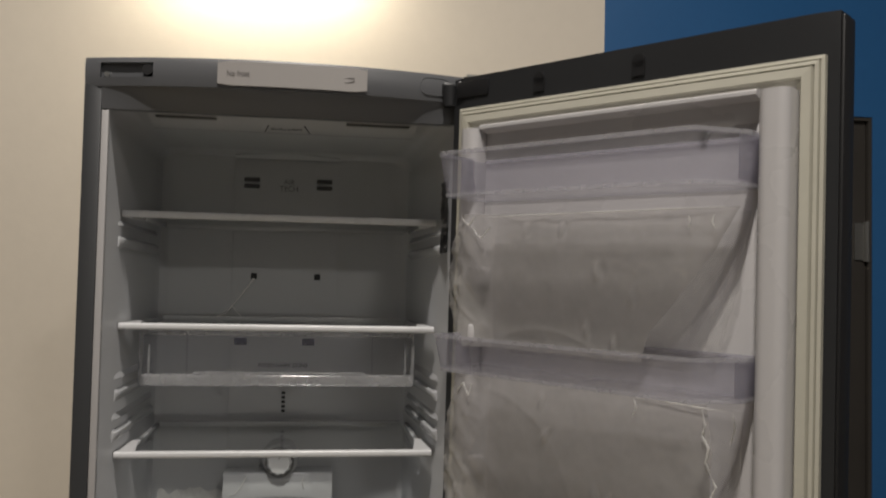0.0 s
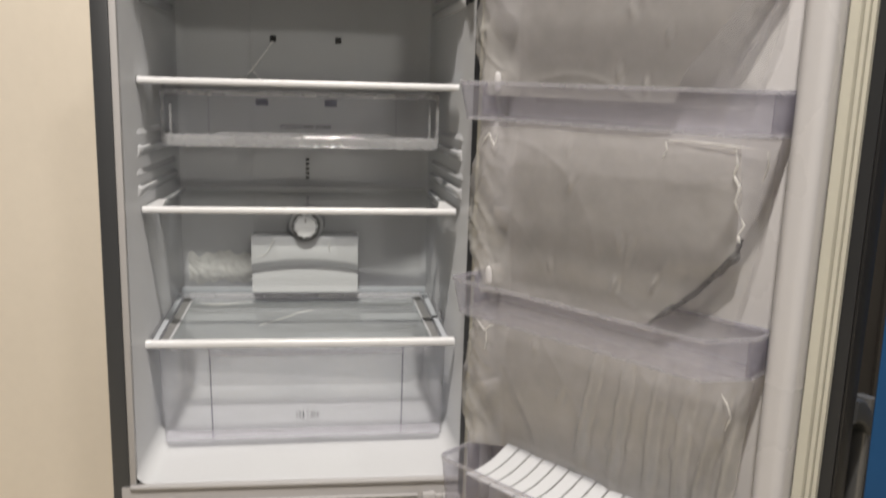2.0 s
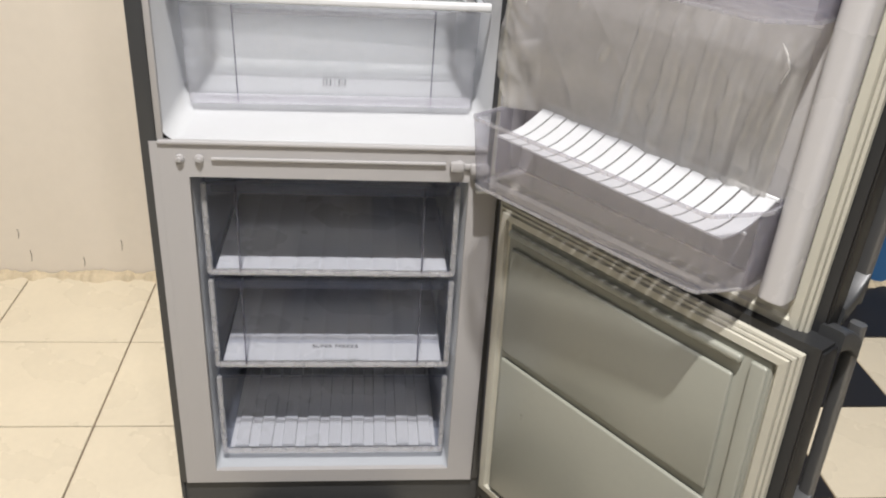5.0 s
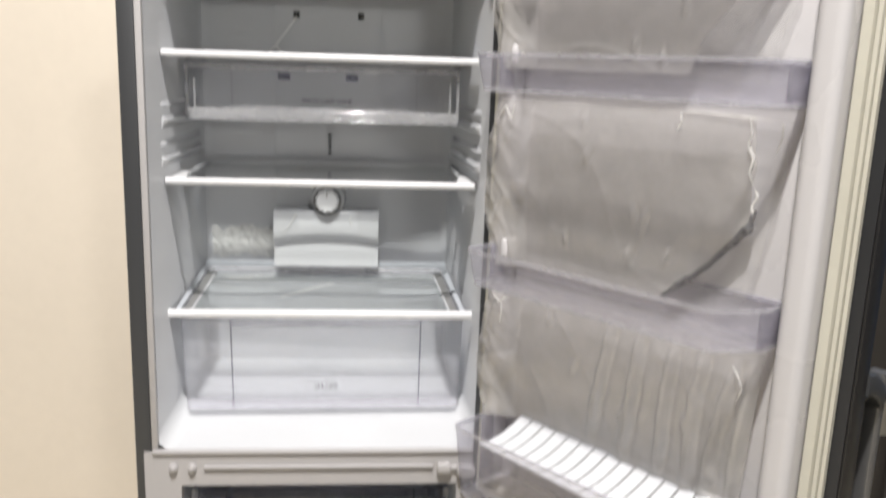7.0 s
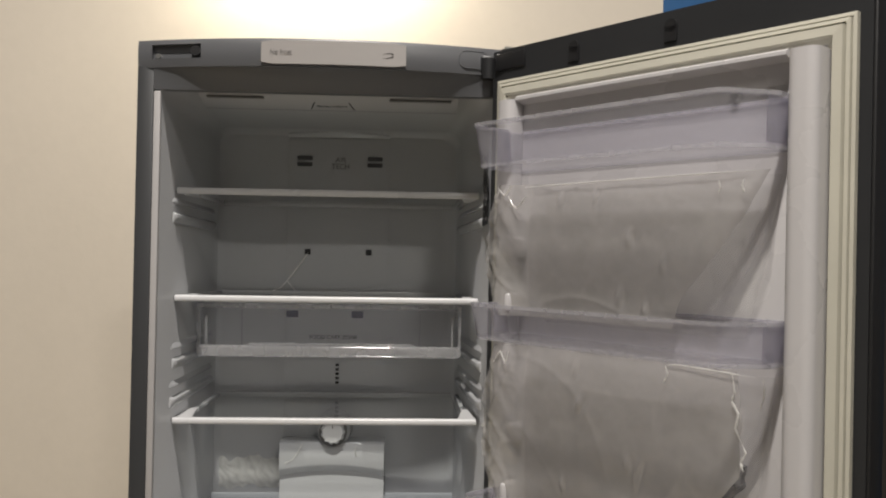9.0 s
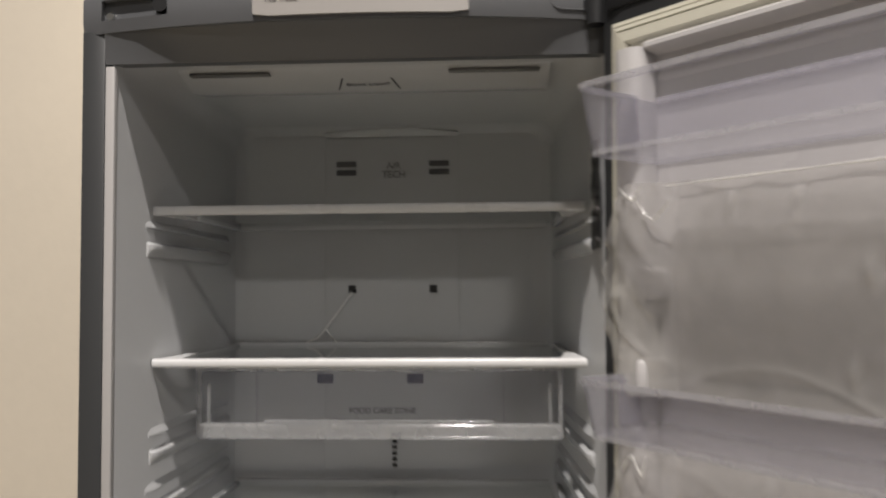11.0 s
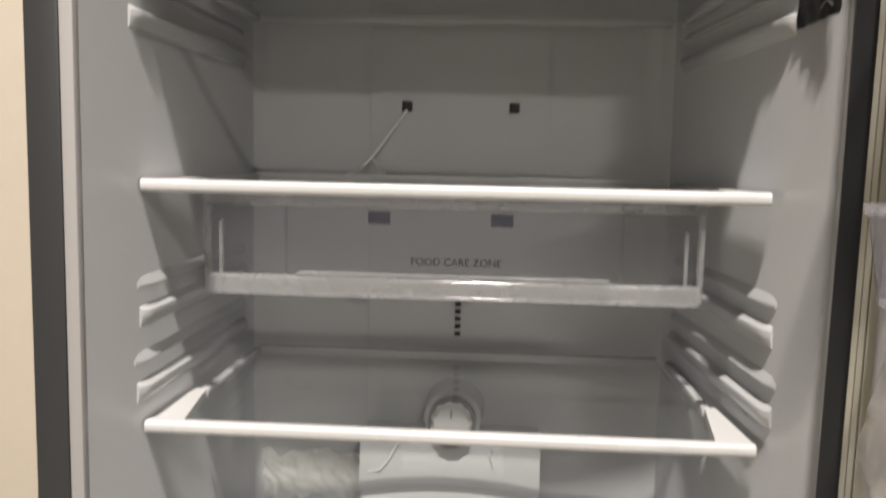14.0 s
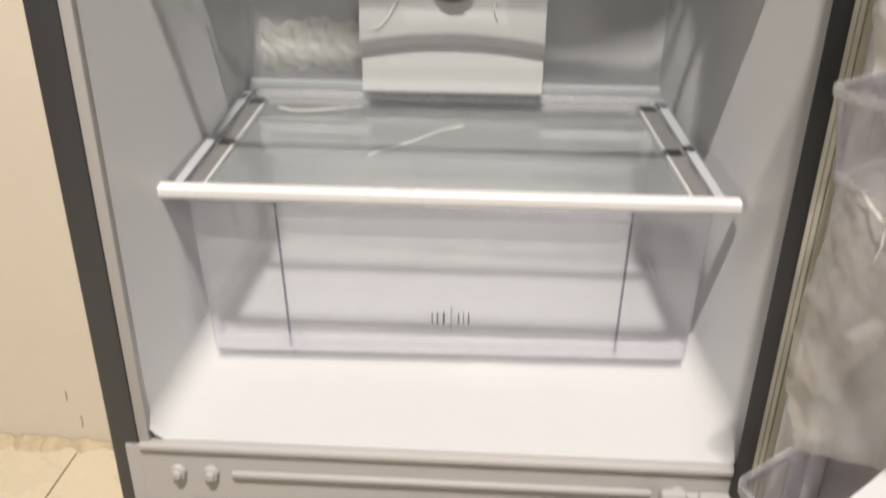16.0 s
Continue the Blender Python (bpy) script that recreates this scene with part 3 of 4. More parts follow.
for y, r, wave in ((0.362, 0.0235, 0.0), (0.348, 0.0230, 0.05), (0.341, 0.0222, 0.06), (0.338, 0.0195, 0.04), (0.3375, 0.0100, 0.0)):
    rings.append([(-0.010 + r * (1 + wave * math.cos(11 * w)) * math.cos(w), y, 1.198 + r * (1 + wave * math.cos(11 * w)) * math.sin(w)) for w in (2 * math.pi * k / 66 for k in range(66))])
loft(bm, rings, True, True)
dial = part("dial", bm, M_SHELFTRIM, fridge, "white scalloped temperature dial", smooth=True)
box("pointer", (-0.0108, 0.3368, 1.206), (-0.0092, 0.3376, 1.216), M_PALEPRINT, dial, 0)
bm = bmesh.new()
cylinder(bm, (-0.010, 0.4225, 1.196), (-0.010, 0.370, 1.196), 0.036, 28, 0.033)
part("dial_mount", bm, M_LINER, fridge, smooth=True)

# ---- doors: x runs from the hinge, y outwards, z up from the top of the gasket ----
def door_pose(o, phi, sag):
    d = Vector((math.cos(phi), math.sin(phi), 0))
    u = d * math.cos(sag) - Vector((0, 0, 1)) * math.sin(sag)
    up = Vector((0, 0, 1)) * math.cos(sag) + d * math.sin(sag)
    v = up.cross(u)
    m = Matrix((u, v, up)).transposed().to_4x4()
    m.translation = o
    return m


UPPER = door_pose((0.2687, -0.0432, 1.8152), -0.8958, 0.0135)
LOWER = door_pose((0.2804, -0.0410, 0.7612), -0.9786, -0.0219)


def door_skin(name, u0, u1, z0, z1, m, label):
    """The dark outer leaf with its bowed front."""
    bm = bmesh.new()
    rows = []
    for k in range(21):
        u = u0 + (u1 - u0) * k / 20
        f = 2 * k / 20 - 1
        y = 0.045 + 0.035 * (1 - f * f)
        e = 0.004 if k in (0, 20) else 0.0
        rows.append([(u, 0.002 + e, z0), (u, y - e - 0.004, z0), (u, y - e, z0 + 0.004), (u, y - e, z1 - 0.004), (u, y - e - 0.004, z1), (u, 0.002 + e, z1)])
    loft(bm, rows, True, True)
    ob = part(name, bm, M_DOORSKIN, fridge, label, smooth=True)
    ob.matrix_local = m
    return ob


upper = door_skin("upper_door", -0.022, 0.5535, -1.050, 0.050, UPPER, "open upper door, dark grey outside and white inside")
lower = door_skin("lower_door", -0.018, 0.5535, -0.640, 0.012, LOWER, "open freezer door, dark grey outside and pale inside")


def gasket(parent, w, h):
    """One moulded seal with three lips."""
    prof = ((0.0, 0.0015), (0.0, -0.006), (0.004, -0.007), (0.005, -0.004), (0.006, -0.009), (0.010, -0.010), (0.011, -0.006), (0.013, -0.013), (0.023, -0.014), (0.025, -0.008), (0.031, -0.006), (0.032, 0.0015))
    bm = bmesh.new()
    loft(bm, [[(a, y, -a), (w - a, y, -a), (w - a, y, -h + a), (a, y, -h + a)] for a, y in prof + prof[:1]], False)
    bmesh.ops.remove_doubles(bm, verts=bm.verts, dist=1e-5)
    part("gasket", bm, M_GASKET, parent, "yellowed rubber door seal")


gasket(upper, 0.5414, 1.0375)
gasket(lower, 0.539, 0.6084)
# caps and holes on the top edge of the upper door
for u in (0.145, 0.305):
    bm = bmesh.new()
    cylinder(bm, (u, 0.0035, 0.030), (u, -0.0005, 0.030), 0.009, 20)
    add_box(bm, (u - 0.009, -0.0005, 0.010), (u + 0.009, 0.0035, 0.030))
    part("hole_plug", bm, M_DARK, upper)
box("hinge_slot", (-0.012, -0.001, 0.018), (0.05, 0.004, 0.044), M_DARK, upper, 0.002)
box("end_cap", (0.5536, 0.006, -1.046), (0.558, 0.040, 0.046), M_DARK, upper, 0.002)
box("end_cap", (0.5536, 0.006, -0.634), (0.558, 0.040, 0.008), M_DARK, lower, 0.002)

# inner liner of the upper door
bm = bmesh.new()
add_box(bm, (0.028, -0.006, -1.010), (0.512, 0.0015, -0.028), 0.003)
part("inner_panel", bm, M_DOORPANEL, upper, "white inner liner", smooth=True)
for u0, u1 in ((0.026, 0.058), (0.481, 0.516)):
    bm = bmesh.new()
    loft(bm, [[(x, y, z) for x, y in outline(u0, u1, -0.044 if u0 > 0.1 else -0.036, 0.0, 0.012)] for z in (-0.985, -0.038)], True, True)
    part("liner_post", bm, M_DOORPANEL, upper, "white rounded liner post", smooth=True)
bm = bmesh.new()
loft(bm, [[(x, y, z) for y, z in ((-0.004, -0.031), (-0.022, -0.032), (-0.027, -0.035), (-0.027, -0.039), (-0.023, -0.041), (-0.009, -0.044), (-0.0075, -0.056), (-0.0075, -0.066), (-0.005, -0.070))] for x in (0.0585, 0.4735)], True, True)
part("liner_lip", bm, M_DOORPANEL, upper, smooth=True)
for z in (-0.256, -0.337, -0.528, -0.612, -0.790):
    box("bin_peg", (0.060, -0.046, z - 0.015), (0.072, -0.006, z + 0.015), M_DOORPANEL, upper, 0.0055, seg=3)
bm = bmesh.new()
cylinder(bm, (0.404, -0.006, -0.076), (0.404, -0.013, -0.076), 0.006, 16, 0.0045)
part("liner_stud", bm, M_METAL, upper)
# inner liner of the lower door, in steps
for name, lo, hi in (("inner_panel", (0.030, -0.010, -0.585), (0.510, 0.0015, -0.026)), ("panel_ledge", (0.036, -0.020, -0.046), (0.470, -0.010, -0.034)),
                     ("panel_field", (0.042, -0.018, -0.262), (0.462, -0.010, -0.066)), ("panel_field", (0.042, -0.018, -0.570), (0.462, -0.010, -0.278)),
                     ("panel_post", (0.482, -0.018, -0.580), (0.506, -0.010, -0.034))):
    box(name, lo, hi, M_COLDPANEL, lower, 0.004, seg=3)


def handle(parent, z0, z1):
    bm = bmesh.new()
    loft(bm, [[(x, y, z) for x, y in outline(0.540, 0.560, 0.088, 0.102, 0.005, 4)] for z in (z0, z0 + 0.006, z1 - 0.006, z1)], True, True)
    ob = part("handle", bm, M_HANDLE, parent, "grey metal bar handle", smooth=True)
    for z, s in ((z1 - 0.012, 1), (z0 + 0.012, -1)):
        bm = bmesh.new()
        rows = []
        for k in range(6):
            f = k / 5
            y, zz = 0.036 + 0.056 * f, z + s * (0.030 - 0.030 * f * f) - s * 0.02
            rows.append([(x, y, q) for x, q in outline(0.530, 0.562, zz - 0.014, zz + 0.014, 0.004, 3)])
        loft(bm, rows, True, True)
        part("bracket", bm, M_STEEL, ob, smooth=True)


handle(upper, -1.010, -0.690)
handle(lower, -0.30, 0.016)


# ---- door bins ----
def door_bin(label, h0, h1, front):
    """A clear bin hooked on the upper door; h0 and h1 run down from the top of the gasket."""
    ob = thing("door_bin", label, "door bin", UPPER @ Matrix.Translation((0.27, -0.03, -h1)), group="bins on the door")
    z = h1 - h0
    top = [(0.053, -0.008), (0.053, 0.010 - front), (0.058, 0.003 - front), (0.068, -front), (0.430, -front), (0.441, 0.003 - front), (0.474, -0.056), (0.477, -0.046), (0.477, -0.008)]
    bot = [(0.27 + (x - 0.27) * 0.975, -0.008 + (y + 0.008) * 0.90) for x, y in top]
    bm = bmesh.new()
    tray(bm, [(x - 0.27, y + 0.03) for x, y in bot], [(x - 0.27, y + 0.03) for x, y in top], 0.0, z, 0.0028)
    part("tray", bm, M_BIN, ob, smooth=True)
    bm = bmesh.new()
    ring = [(x - 0.27, y + 0.03) for x, y in top]
    grow = [(x * 1.006, (y + front / 2 - 0.03) * 1.012 - front / 2 + 0.03) for x, y in ring]
    loft(bm, [[(x, y, z - 0.0045) for x, y in ring], [(x, y, z - 0.0045) for x, y in grow], [(x, y, z + 0.0005) for x, y in grow], [(x, y, z + 0.0005) for x, y in ring]], False)
    part("rim", bm, M_EDGE, ob)
    # bottom edge; its pale material paints the bright line there
    bm = bmesh.new()
    foot = [(x - 0.27, y + 0.03) for x, y in bot]
    wide = [(x * 1.004, (y + front / 2 - 0.03) * 1.02 - front / 2 + 0.03) for x, y in foot]
    loft(bm, [[(x, y, 0.0) for x, y in foot], [(x, y, 0.0005) for x, y in wide], [(x, y, 0.0045) for x, y in wide], [(x, y, 0.005) for x, y in foot]], False)
    part("bottom_edge", bm, M_EDGE, ob, "rounded bottom edge, its bright line put into pale haze")
    # second end skins, added to deepen the shadow bands the bins cast
    for x0, x1 in ((-0.2145, -0.2110), (0.1990, 0.2025)):
        box("end_wall", (x0, -0.030, 0.006), (x1, 0.020, z - 0.004), M_BINEND, ob, 0.001)
    return ob


door_bin("shallow clear lilac-tinted top bin on the door", 0.084, 0.146, 0.110)
door_bin("shallow clear lilac-tinted bin on the door", 0.337, 0.388, 0.110)
door_bin("shallow clear lilac-tinted bin on the door", 0.607, 0.660, 0.110)
door_bin("deep clear lilac-tinted bottle bin on the door", 0.872, 0.982, 0.120)

# slatted white rack lying in the bottle bin
rack = thing("bottle_rack", "white slatted plastic rack lying in the bottle bin", "rack", UPPER @ Matrix.Translation((0.28, -0.03, -0.9)))
prof = []
for k in range(9):
    f = k / 8
    prof.append((0.012 - 0.078 * f, 0.040 - 0.034 * math.sin(math.pi * 0.5 * f) - 0.012 * f + 0.010 * f * f))
N = 16
U0, U1 = -0.175, 0.188
for k in range(N):
    a = U0 + (U1 - U0) * k / N + 0.0013
    b = U0 + (U1 - U0) * (k + 1) / N - 0.0013
    bm = bmesh.new()
    skew = -0.020
    rows = [[(a + skew * i / 8, y, z - 0.010 * (a - U0) / 0.38), (b + skew * i / 8, y, z - 0.010 * (a - U0) / 0.38), (b + skew * i / 8, y, z - 0.0025 - 0.010 * (a - U0) / 0.38), (a + skew * i / 8, y, z - 0.0025 - 0.010 * (a - U0) / 0.38)] for i, (y, z) in enumerate(prof)]
    loft(bm, rows, True, True)
    part("slat", bm, M_LINER, rack, smooth=True)
bm = bmesh.new()
tube(bm, [(U0, 0.0125, 0.0395), (0, 0.0125, 0.0345), (U1, 0.0125, 0.0295)], 0.0028, 8)
part("back_rail", bm, M_SHELFTRIM, rack)
bm = bmesh.new()
tube(bm, [(U0 - 0.01, -0.03, 0.004), (0, -0.03, -0.001), (U1 - 0.01, -0.03, -0.006)], 0.0022, 8)
part("under_rail", bm, M_SHELFTRIM, rack)
for x in (-0.15, 0.13):
    box("rack_leg", (x, -0.034, -0.076), (x + 0.002, -0.026, 0.002), M_CLEAR, rack, 0.0005)


# ---- protective film on the door ----
def along(table, h):
    """A value read from rows of (h, u)."""
    for (h0, u0), (h1, u1) in zip(table, table[1:]):
        if h <= h1:
            return u0 + (u1 - u0) * max(0.0, (h - h0) / (h1 - h0))
    return table[-1][1]


def film_sheet(name, ob, h0, h1, edge, seed, mat, back, folds=(), over=True):
    """A wrinkled sheet, fine enough for its creases, from over the hinge-side post to the given edge."""
    nu, nv = 120, 72
    rnd = random.Random(seed)
    dents = [(rnd.uniform(0.14, 0.44), rnd.uniform(h0 + 0.02, h1 - 0.02), rnd.uniform(-0.4, 0.1), rnd.uniform(0.003, 0.0055)) for _ in range(9)]
    bm = bmesh.new()
    vs = []
    for j in range(nv + 1):
        v = j / nv
        h = h0 + (h1 - h0) * v
        right = along(edge, h) + 0.002 * noise.noise((v * 14, seed, 4))
        left = (0.036 if over else 0.10) + 0.014 * abs(2 * v - 1) ** 2 + 0.003 * noise.noise((v * 11, seed, 1))
        row = []
        for i in range(nu + 1):
            u = left + (right - left) * i / nu
            soft = noise.fractal((u * 6, h * 6, seed), 0.7, 2, 3)
            fine = noise.fractal((u * 30, h * 18, seed + 3), 0.6, 2, 3)
            long = (1 - abs(noise.noise(Vector((u * 5 - 4 * h, h * 4 + 2 * u, seed + 9))))) ** 24
            y = back - 0.007 * math.sin(math.pi * min(1, v * 1.1)) - 0.003 * soft - 0.0008 * fine - 0.0015 * long
            for du, dh, slant, size in dents:
                p, q = u - du - slant * (h - dh), h - dh
                y -= 0.0060 * math.exp(-(p / size) ** 2 - (q / 0.010) ** 2) - 0.0035 * math.exp(-((p - size) / size) ** 2 - (q / 0.010) ** 2)
            for (ua, ha), (ub, hb) in folds:
                if ha - 0.02 < h < hb + 0.03:
                    p = u - ua - (ub - ua) * (h - ha) / (hb - ha) + 0.003 * noise.noise((h * 30, ua * 9, 2))
                    fade = min(1.0, max(0.0, (h - ha + 0.02) / 0.03)) * min(1.0, max(0.0, (hb + 0.03 - h) / 0.05))
                    y -= fade * (0.0085 * math.exp(-(p / 0.0065) ** 2) - 0.005 * math.exp(-((p - 0.010) / 0.006) ** 2))
            if over:
                wrap = min(1.0, max(0.0, (0.094 - u) / 0.034))
                y -= wrap * (0.022 + 0.0012 * noise.fractal((h * 24, u * 30, seed), 0.6, 2, 3) + 0.0060 * (1 - abs(noise.noise((h * 13 + 30 * u, u * 20, seed + 6)))) ** 9 + 0.0045 * (1 - abs(noise.noise((h * 26 - 42 * u, u * 25, seed + 8)))) ** 10)
            row.append(bm.verts.new((u - 0.27, y + 0.02, FILM_BASE - h)))
        vs.append(row)
    for a, b in zip(vs, vs[1:]):
        for i in range(nu):
            bm.faces.new((a[i], a[i + 1], b[i + 1], b[i]))
    me = part(name, bm, mat, ob)
    for p in me.data.polygons:
        p.use_smooth = True


def film_roll(ob, pts, r, mat, name="edge_shade_roll", y=-0.024):
    bm = bmesh.new()
    fine = []
    for (ua, ha), (ub, hb) in zip(pts, pts[1:]):
        for k in range(8):
            f = k / 8
            u, h = ua + (ub - ua) * f, ha + (hb - ha) * f
            fine.append((u - 0.27 + 0.0015 * noise.noise((h * 40, u * 20, 1)), y + 0.02 + 0.001 * noise.noise((h * 50, 3, u)), FILM_BASE - h))
    tube(bm, fine, [r * max(0.35, min(1.0, 0.25 + 4 * min(k, len(fine) - 1 - k) / len(fine)) * (0.85 + 0.5 * noise.noise((k * 0.35, r * 900, 2)))) for k in range(len(fine))], 10)
    ob2 = part(name, bm, mat, ob, smooth=True)
    for p in ob2.data.polygons:
        p.use_smooth = True


def film(label, h1):
    global FILM_BASE
    FILM_BASE = h1
    return thing("plastic_film", label, "plastic film", UPPER @ Matrix.Translation((0.27, -0.02, -h1)), group="films on the door")


FILM_BASE = 0.0
f1 = film("wrinkled clear protective film stretched over the door liner", 0.362)
film_sheet("sheet", f1, 0.166, 0.356, [(0.166, 0.458), (0.200, 0.440), (0.217, 0.430), (0.264, 0.393), (0.321, 0.343), (0.356, 0.331)], 2, M_FILM, -0.024)
film_sheet("under_sheet", f1, 0.170, 0.362, [(0.17, 0.464), (0.256, 0.456), (0.315, 0.438), (0.362, 0.423)], 5, M_UNDERFILM, -0.012, over=False)
# pale strands paint the bright line of the top edge and glints on creases
film_roll(f1, [(0.060, 0.170), (0.20, 0.168), (0.33, 0.167), (0.456, 0.166)], 0.0011, M_TAPEGLINT, "edge_glint", y=-0.030)
film_roll(f1, [(0.052, 0.170), (0.060, 0.178), (0.068, 0.183), (0.074, 0.176), (0.079, 0.168)], 0.0013, M_TAPEGLINT, "crease", y=-0.053)
film_roll(f1, [(0.068, 0.183), (0.077, 0.196), (0.086, 0.201), (0.096, 0.192), (0.106, 0.183)], 0.0012, M_TAPEGLINT, "crease", y=-0.047)
film_roll(f1, [(0.430, 0.176), (0.428, 0.184), (0.432, 0.192)], 0.0012, M_TAPEGLINT, "crease", y=-0.034)
film_roll(f1, [(0.398, 0.176), (0.400, 0.184), (0.397, 0.192)], 0.0010, M_TAPEGLINT, "crease", y=-0.034)
f2 = film("wrinkled clear protective film with a curled torn edge", 0.640)
film_sheet("sheet", f2, 0.398, 0.638, [(0.398, 0.421), (0.45, 0.431), (0.519, 0.430), (0.573, 0.385), (0.638, 0.310)], 11, M_FILM, -0.026)
film_sheet("under_sheet", f2, 0.402, 0.638, [(0.40, 0.460), (0.481, 0.459), (0.567, 0.442), (0.638, 0.420)], 17, M_UNDERFILM, -0.012, over=False)
# dark roll in place of the shadow under the lifted torn edge
film_roll(f2, [(0.432, 0.505), (0.424, 0.530), (0.385, 0.573), (0.350, 0.604), (0.318, 0.632)], 0.0065, M_TORNSHADE, y=-0.022)
# pale strands paint glints on the curls, top edge and creases
film_roll(f2, [(0.420, 0.402), (0.424, 0.420), (0.421, 0.432), (0.428, 0.445), (0.425, 0.462), (0.433, 0.478)], 0.0016, M_TAPEGLINT, "curl_glint", y=-0.034)
film_roll(f2, [(0.455, 0.404), (0.457, 0.420), (0.452, 0.440)], 0.0016, M_TAPEGLINT, "curl_glint", y=-0.030)
film_roll(f2, [(0.330, 0.400), (0.345, 0.398), (0.40, 0.400), (0.452, 0.402)], 0.0011, M_TAPEGLINT, "edge_glint", y=-0.030)
film_roll(f2, [(0.050, 0.428), (0.058, 0.415), (0.065, 0.407), (0.071, 0.418), (0.076, 0.424), (0.082, 0.404)], 0.0013, M_TAPEGLINT, "crease", y=-0.053)
film_roll(f2, [(0.331, 0.400), (0.334, 0.410), (0.328, 0.424)], 0.0012, M_TAPEGLINT, "crease", y=-0.035)
film_roll(f2, [(0.433, 0.478), (0.438, 0.488), (0.432, 0.500), (0.436, 0.510)], 0.0016, M_TAPEGLINT, "curl_glint", y=-0.034)
f3 = film("wrinkled clear protective film hanging in folds", 0.872)
film_sheet("sheet", f3, 0.668, 0.872, [(0.668, 0.466), (0.768, 0.459), (0.872, 0.452)], 23, M_FILM, -0.024,
           folds=[((0.255, 0.690), (0.231, 0.84)), ((0.301, 0.690), (0.285, 0.85)), ((0.349, 0.690), (0.338, 0.85)), ((0.389, 0.690), (0.379, 0.86)), ((0.430, 0.700), (0.405, 0.86)), ((0.455, 0.700), (0.440, 0.86))])


# pale strands paint glints on the creases
film_roll(f3, [(0.056, 0.678), (0.064, 0.686), (0.072, 0.692), (0.080, 0.684), (0.090, 0.681)], 0.0013, M_TAPEGLINT, "crease", y=-0.052)
film_roll(f3, [(0.072, 0.692), (0.074, 0.708), (0.070, 0.724)], 0.0010, M_TAPEGLINT, "crease", y=-0.049)
film_roll(f3, [(0.432, 0.690), (0.440, 0.700), (0.446, 0.715), (0.440, 0.735)], 0.0012, M_TAPEGLINT, "crease", y=-0.034)


# ---- glass shelves ----
def glass_shelf(label, z):
    ob = thing("glass_shelf", label, "shelf", pose(-0.005, 0.25, z), group="shelves in the fridge")
    xl, xr = -0.255, 0.256
    bm = bmesh.new()
    loft(bm, [[(x, y, zz) for y, zz in outline(-0.150, -0.137, -0.0055, 0.0055, 0.004, 4)] for x in (xl, xr)], True, True)
    part("front_trim", bm, M_SHELFTRIM, ob, "white front trim", smooth=True)
    for s, x in ((-1, xl), (1, xr)):
        bm = bmesh.new()
        a = [(x, -0.137), (x - s * 0.030, -0.137), (x - s * 0.016, -0.040), (x - s * 0.006, -0.040)]
        loft(bm, [[(px, py, zz) for px, py in a] for zz in (-0.004, 0.0045)], True, True)
        part("corner_trim", bm, M_SHELFTRIM, ob, "white corner trim")
        box("side_rail", (x - s * 0.014 - 0.004, -0.040, -0.004), (x - s * 0.014 + 0.004, 0.145, 0.004), M_LINER, ob, 0.001)
    pane("glass_pane", (xl + 0.012, -0.138, -0.002), (xr - 0.025, 0.148, 0.002), M_GLASS, ob)
    box("back_trim", (xl + 0.012, 0.146, -0.004), (xr - 0.026, 0.154, 0.006), M_LINER, ob, 0.001)
    return ob


glass_shelf("upper clear glass shelf with white front trim", 1.650)
glass_shelf("middle clear glass shelf with white front trim", 1.4685)
glass_shelf("lower clear glass shelf with white front trim", 1.2625)

# ---- shallow chiller drawer ----
chill = thing("chiller_drawer", "shallow clear plastic drawer hung under the glass shelf", "drawer", pose(-0.01, 0.30, 1.357))
bm = bmesh.new()
tray(bm, outline(-0.238, 0.238, -0.056, 0.10, 0.012), outline(-0.243, 0.243, -0.060, 0.11, 0.014), 0.0, 0.098, 0.003)
part("tray", bm, M_CLEAR, chill, smooth=True)
bm = bmesh.new()
loft(bm, [[(x, y, z) for y, z in outline(-0.069, -0.057, 0.0, 0.021, 0.004, 4)] for x in (-0.240, 0.240)], True, True)
part("front_lip", bm, M_EDGE, chill, "thick clear lower edge", smooth=True)
box("floor_edge", (-0.150, -0.0705, 0.0225), (0.154, -0.060, 0.0255), M_EDGE, chill, 0.001)
bm = bmesh.new()
loft(bm, [[(x, y, z) for y, z in outline(-0.070, -0.055, 0.089, 0.099, 0.0045, 5)] for x in (-0.242, 0.242)], True, True)
part("top_lip", bm, M_EDGE, chill, "rounded clear upper edge", smooth=True)
for x in (-0.2405, 0.2405):
    box("front_post", (x - 0.0030, -0.069, 0.004), (x + 0.0030, -0.057, 0.096), M_EDGE, chill, 0.0025)
    box("post_step", (x * 0.942 - 0.0016, -0.0675, 0.020), (x * 0.942 + 0.0016, -0.060, 0.074), M_EDGE, chill, 0.001)
    box("corner_tab", (x * 0.86 - 0.028, -0.0715, 0.0965), (x * 0.86 + 0.028, -0.058, 0.0995), M_EDGE, chill, 0.0014)
for x in (-0.162, 0.166):
    box("front_rib", (x - 0.001, -0.0655, 0.012), (x + 0.001, -0.060, 0.092), M_CLEAR, chill, 0.0005)
for x in (-0.070, 0.050):
    box("catch", (x - 0.011, -0.0635, 0.073), (x + 0.011, -0.0605, 0.086), M_RIB, chill, 0.001)
lettering("lettering", "FOOD CARE ZONE", 0.0105, M_DARK, chill, Matrix.Translation((0.006, -0.0615, 0.037)) @ FRONT, 0.088)
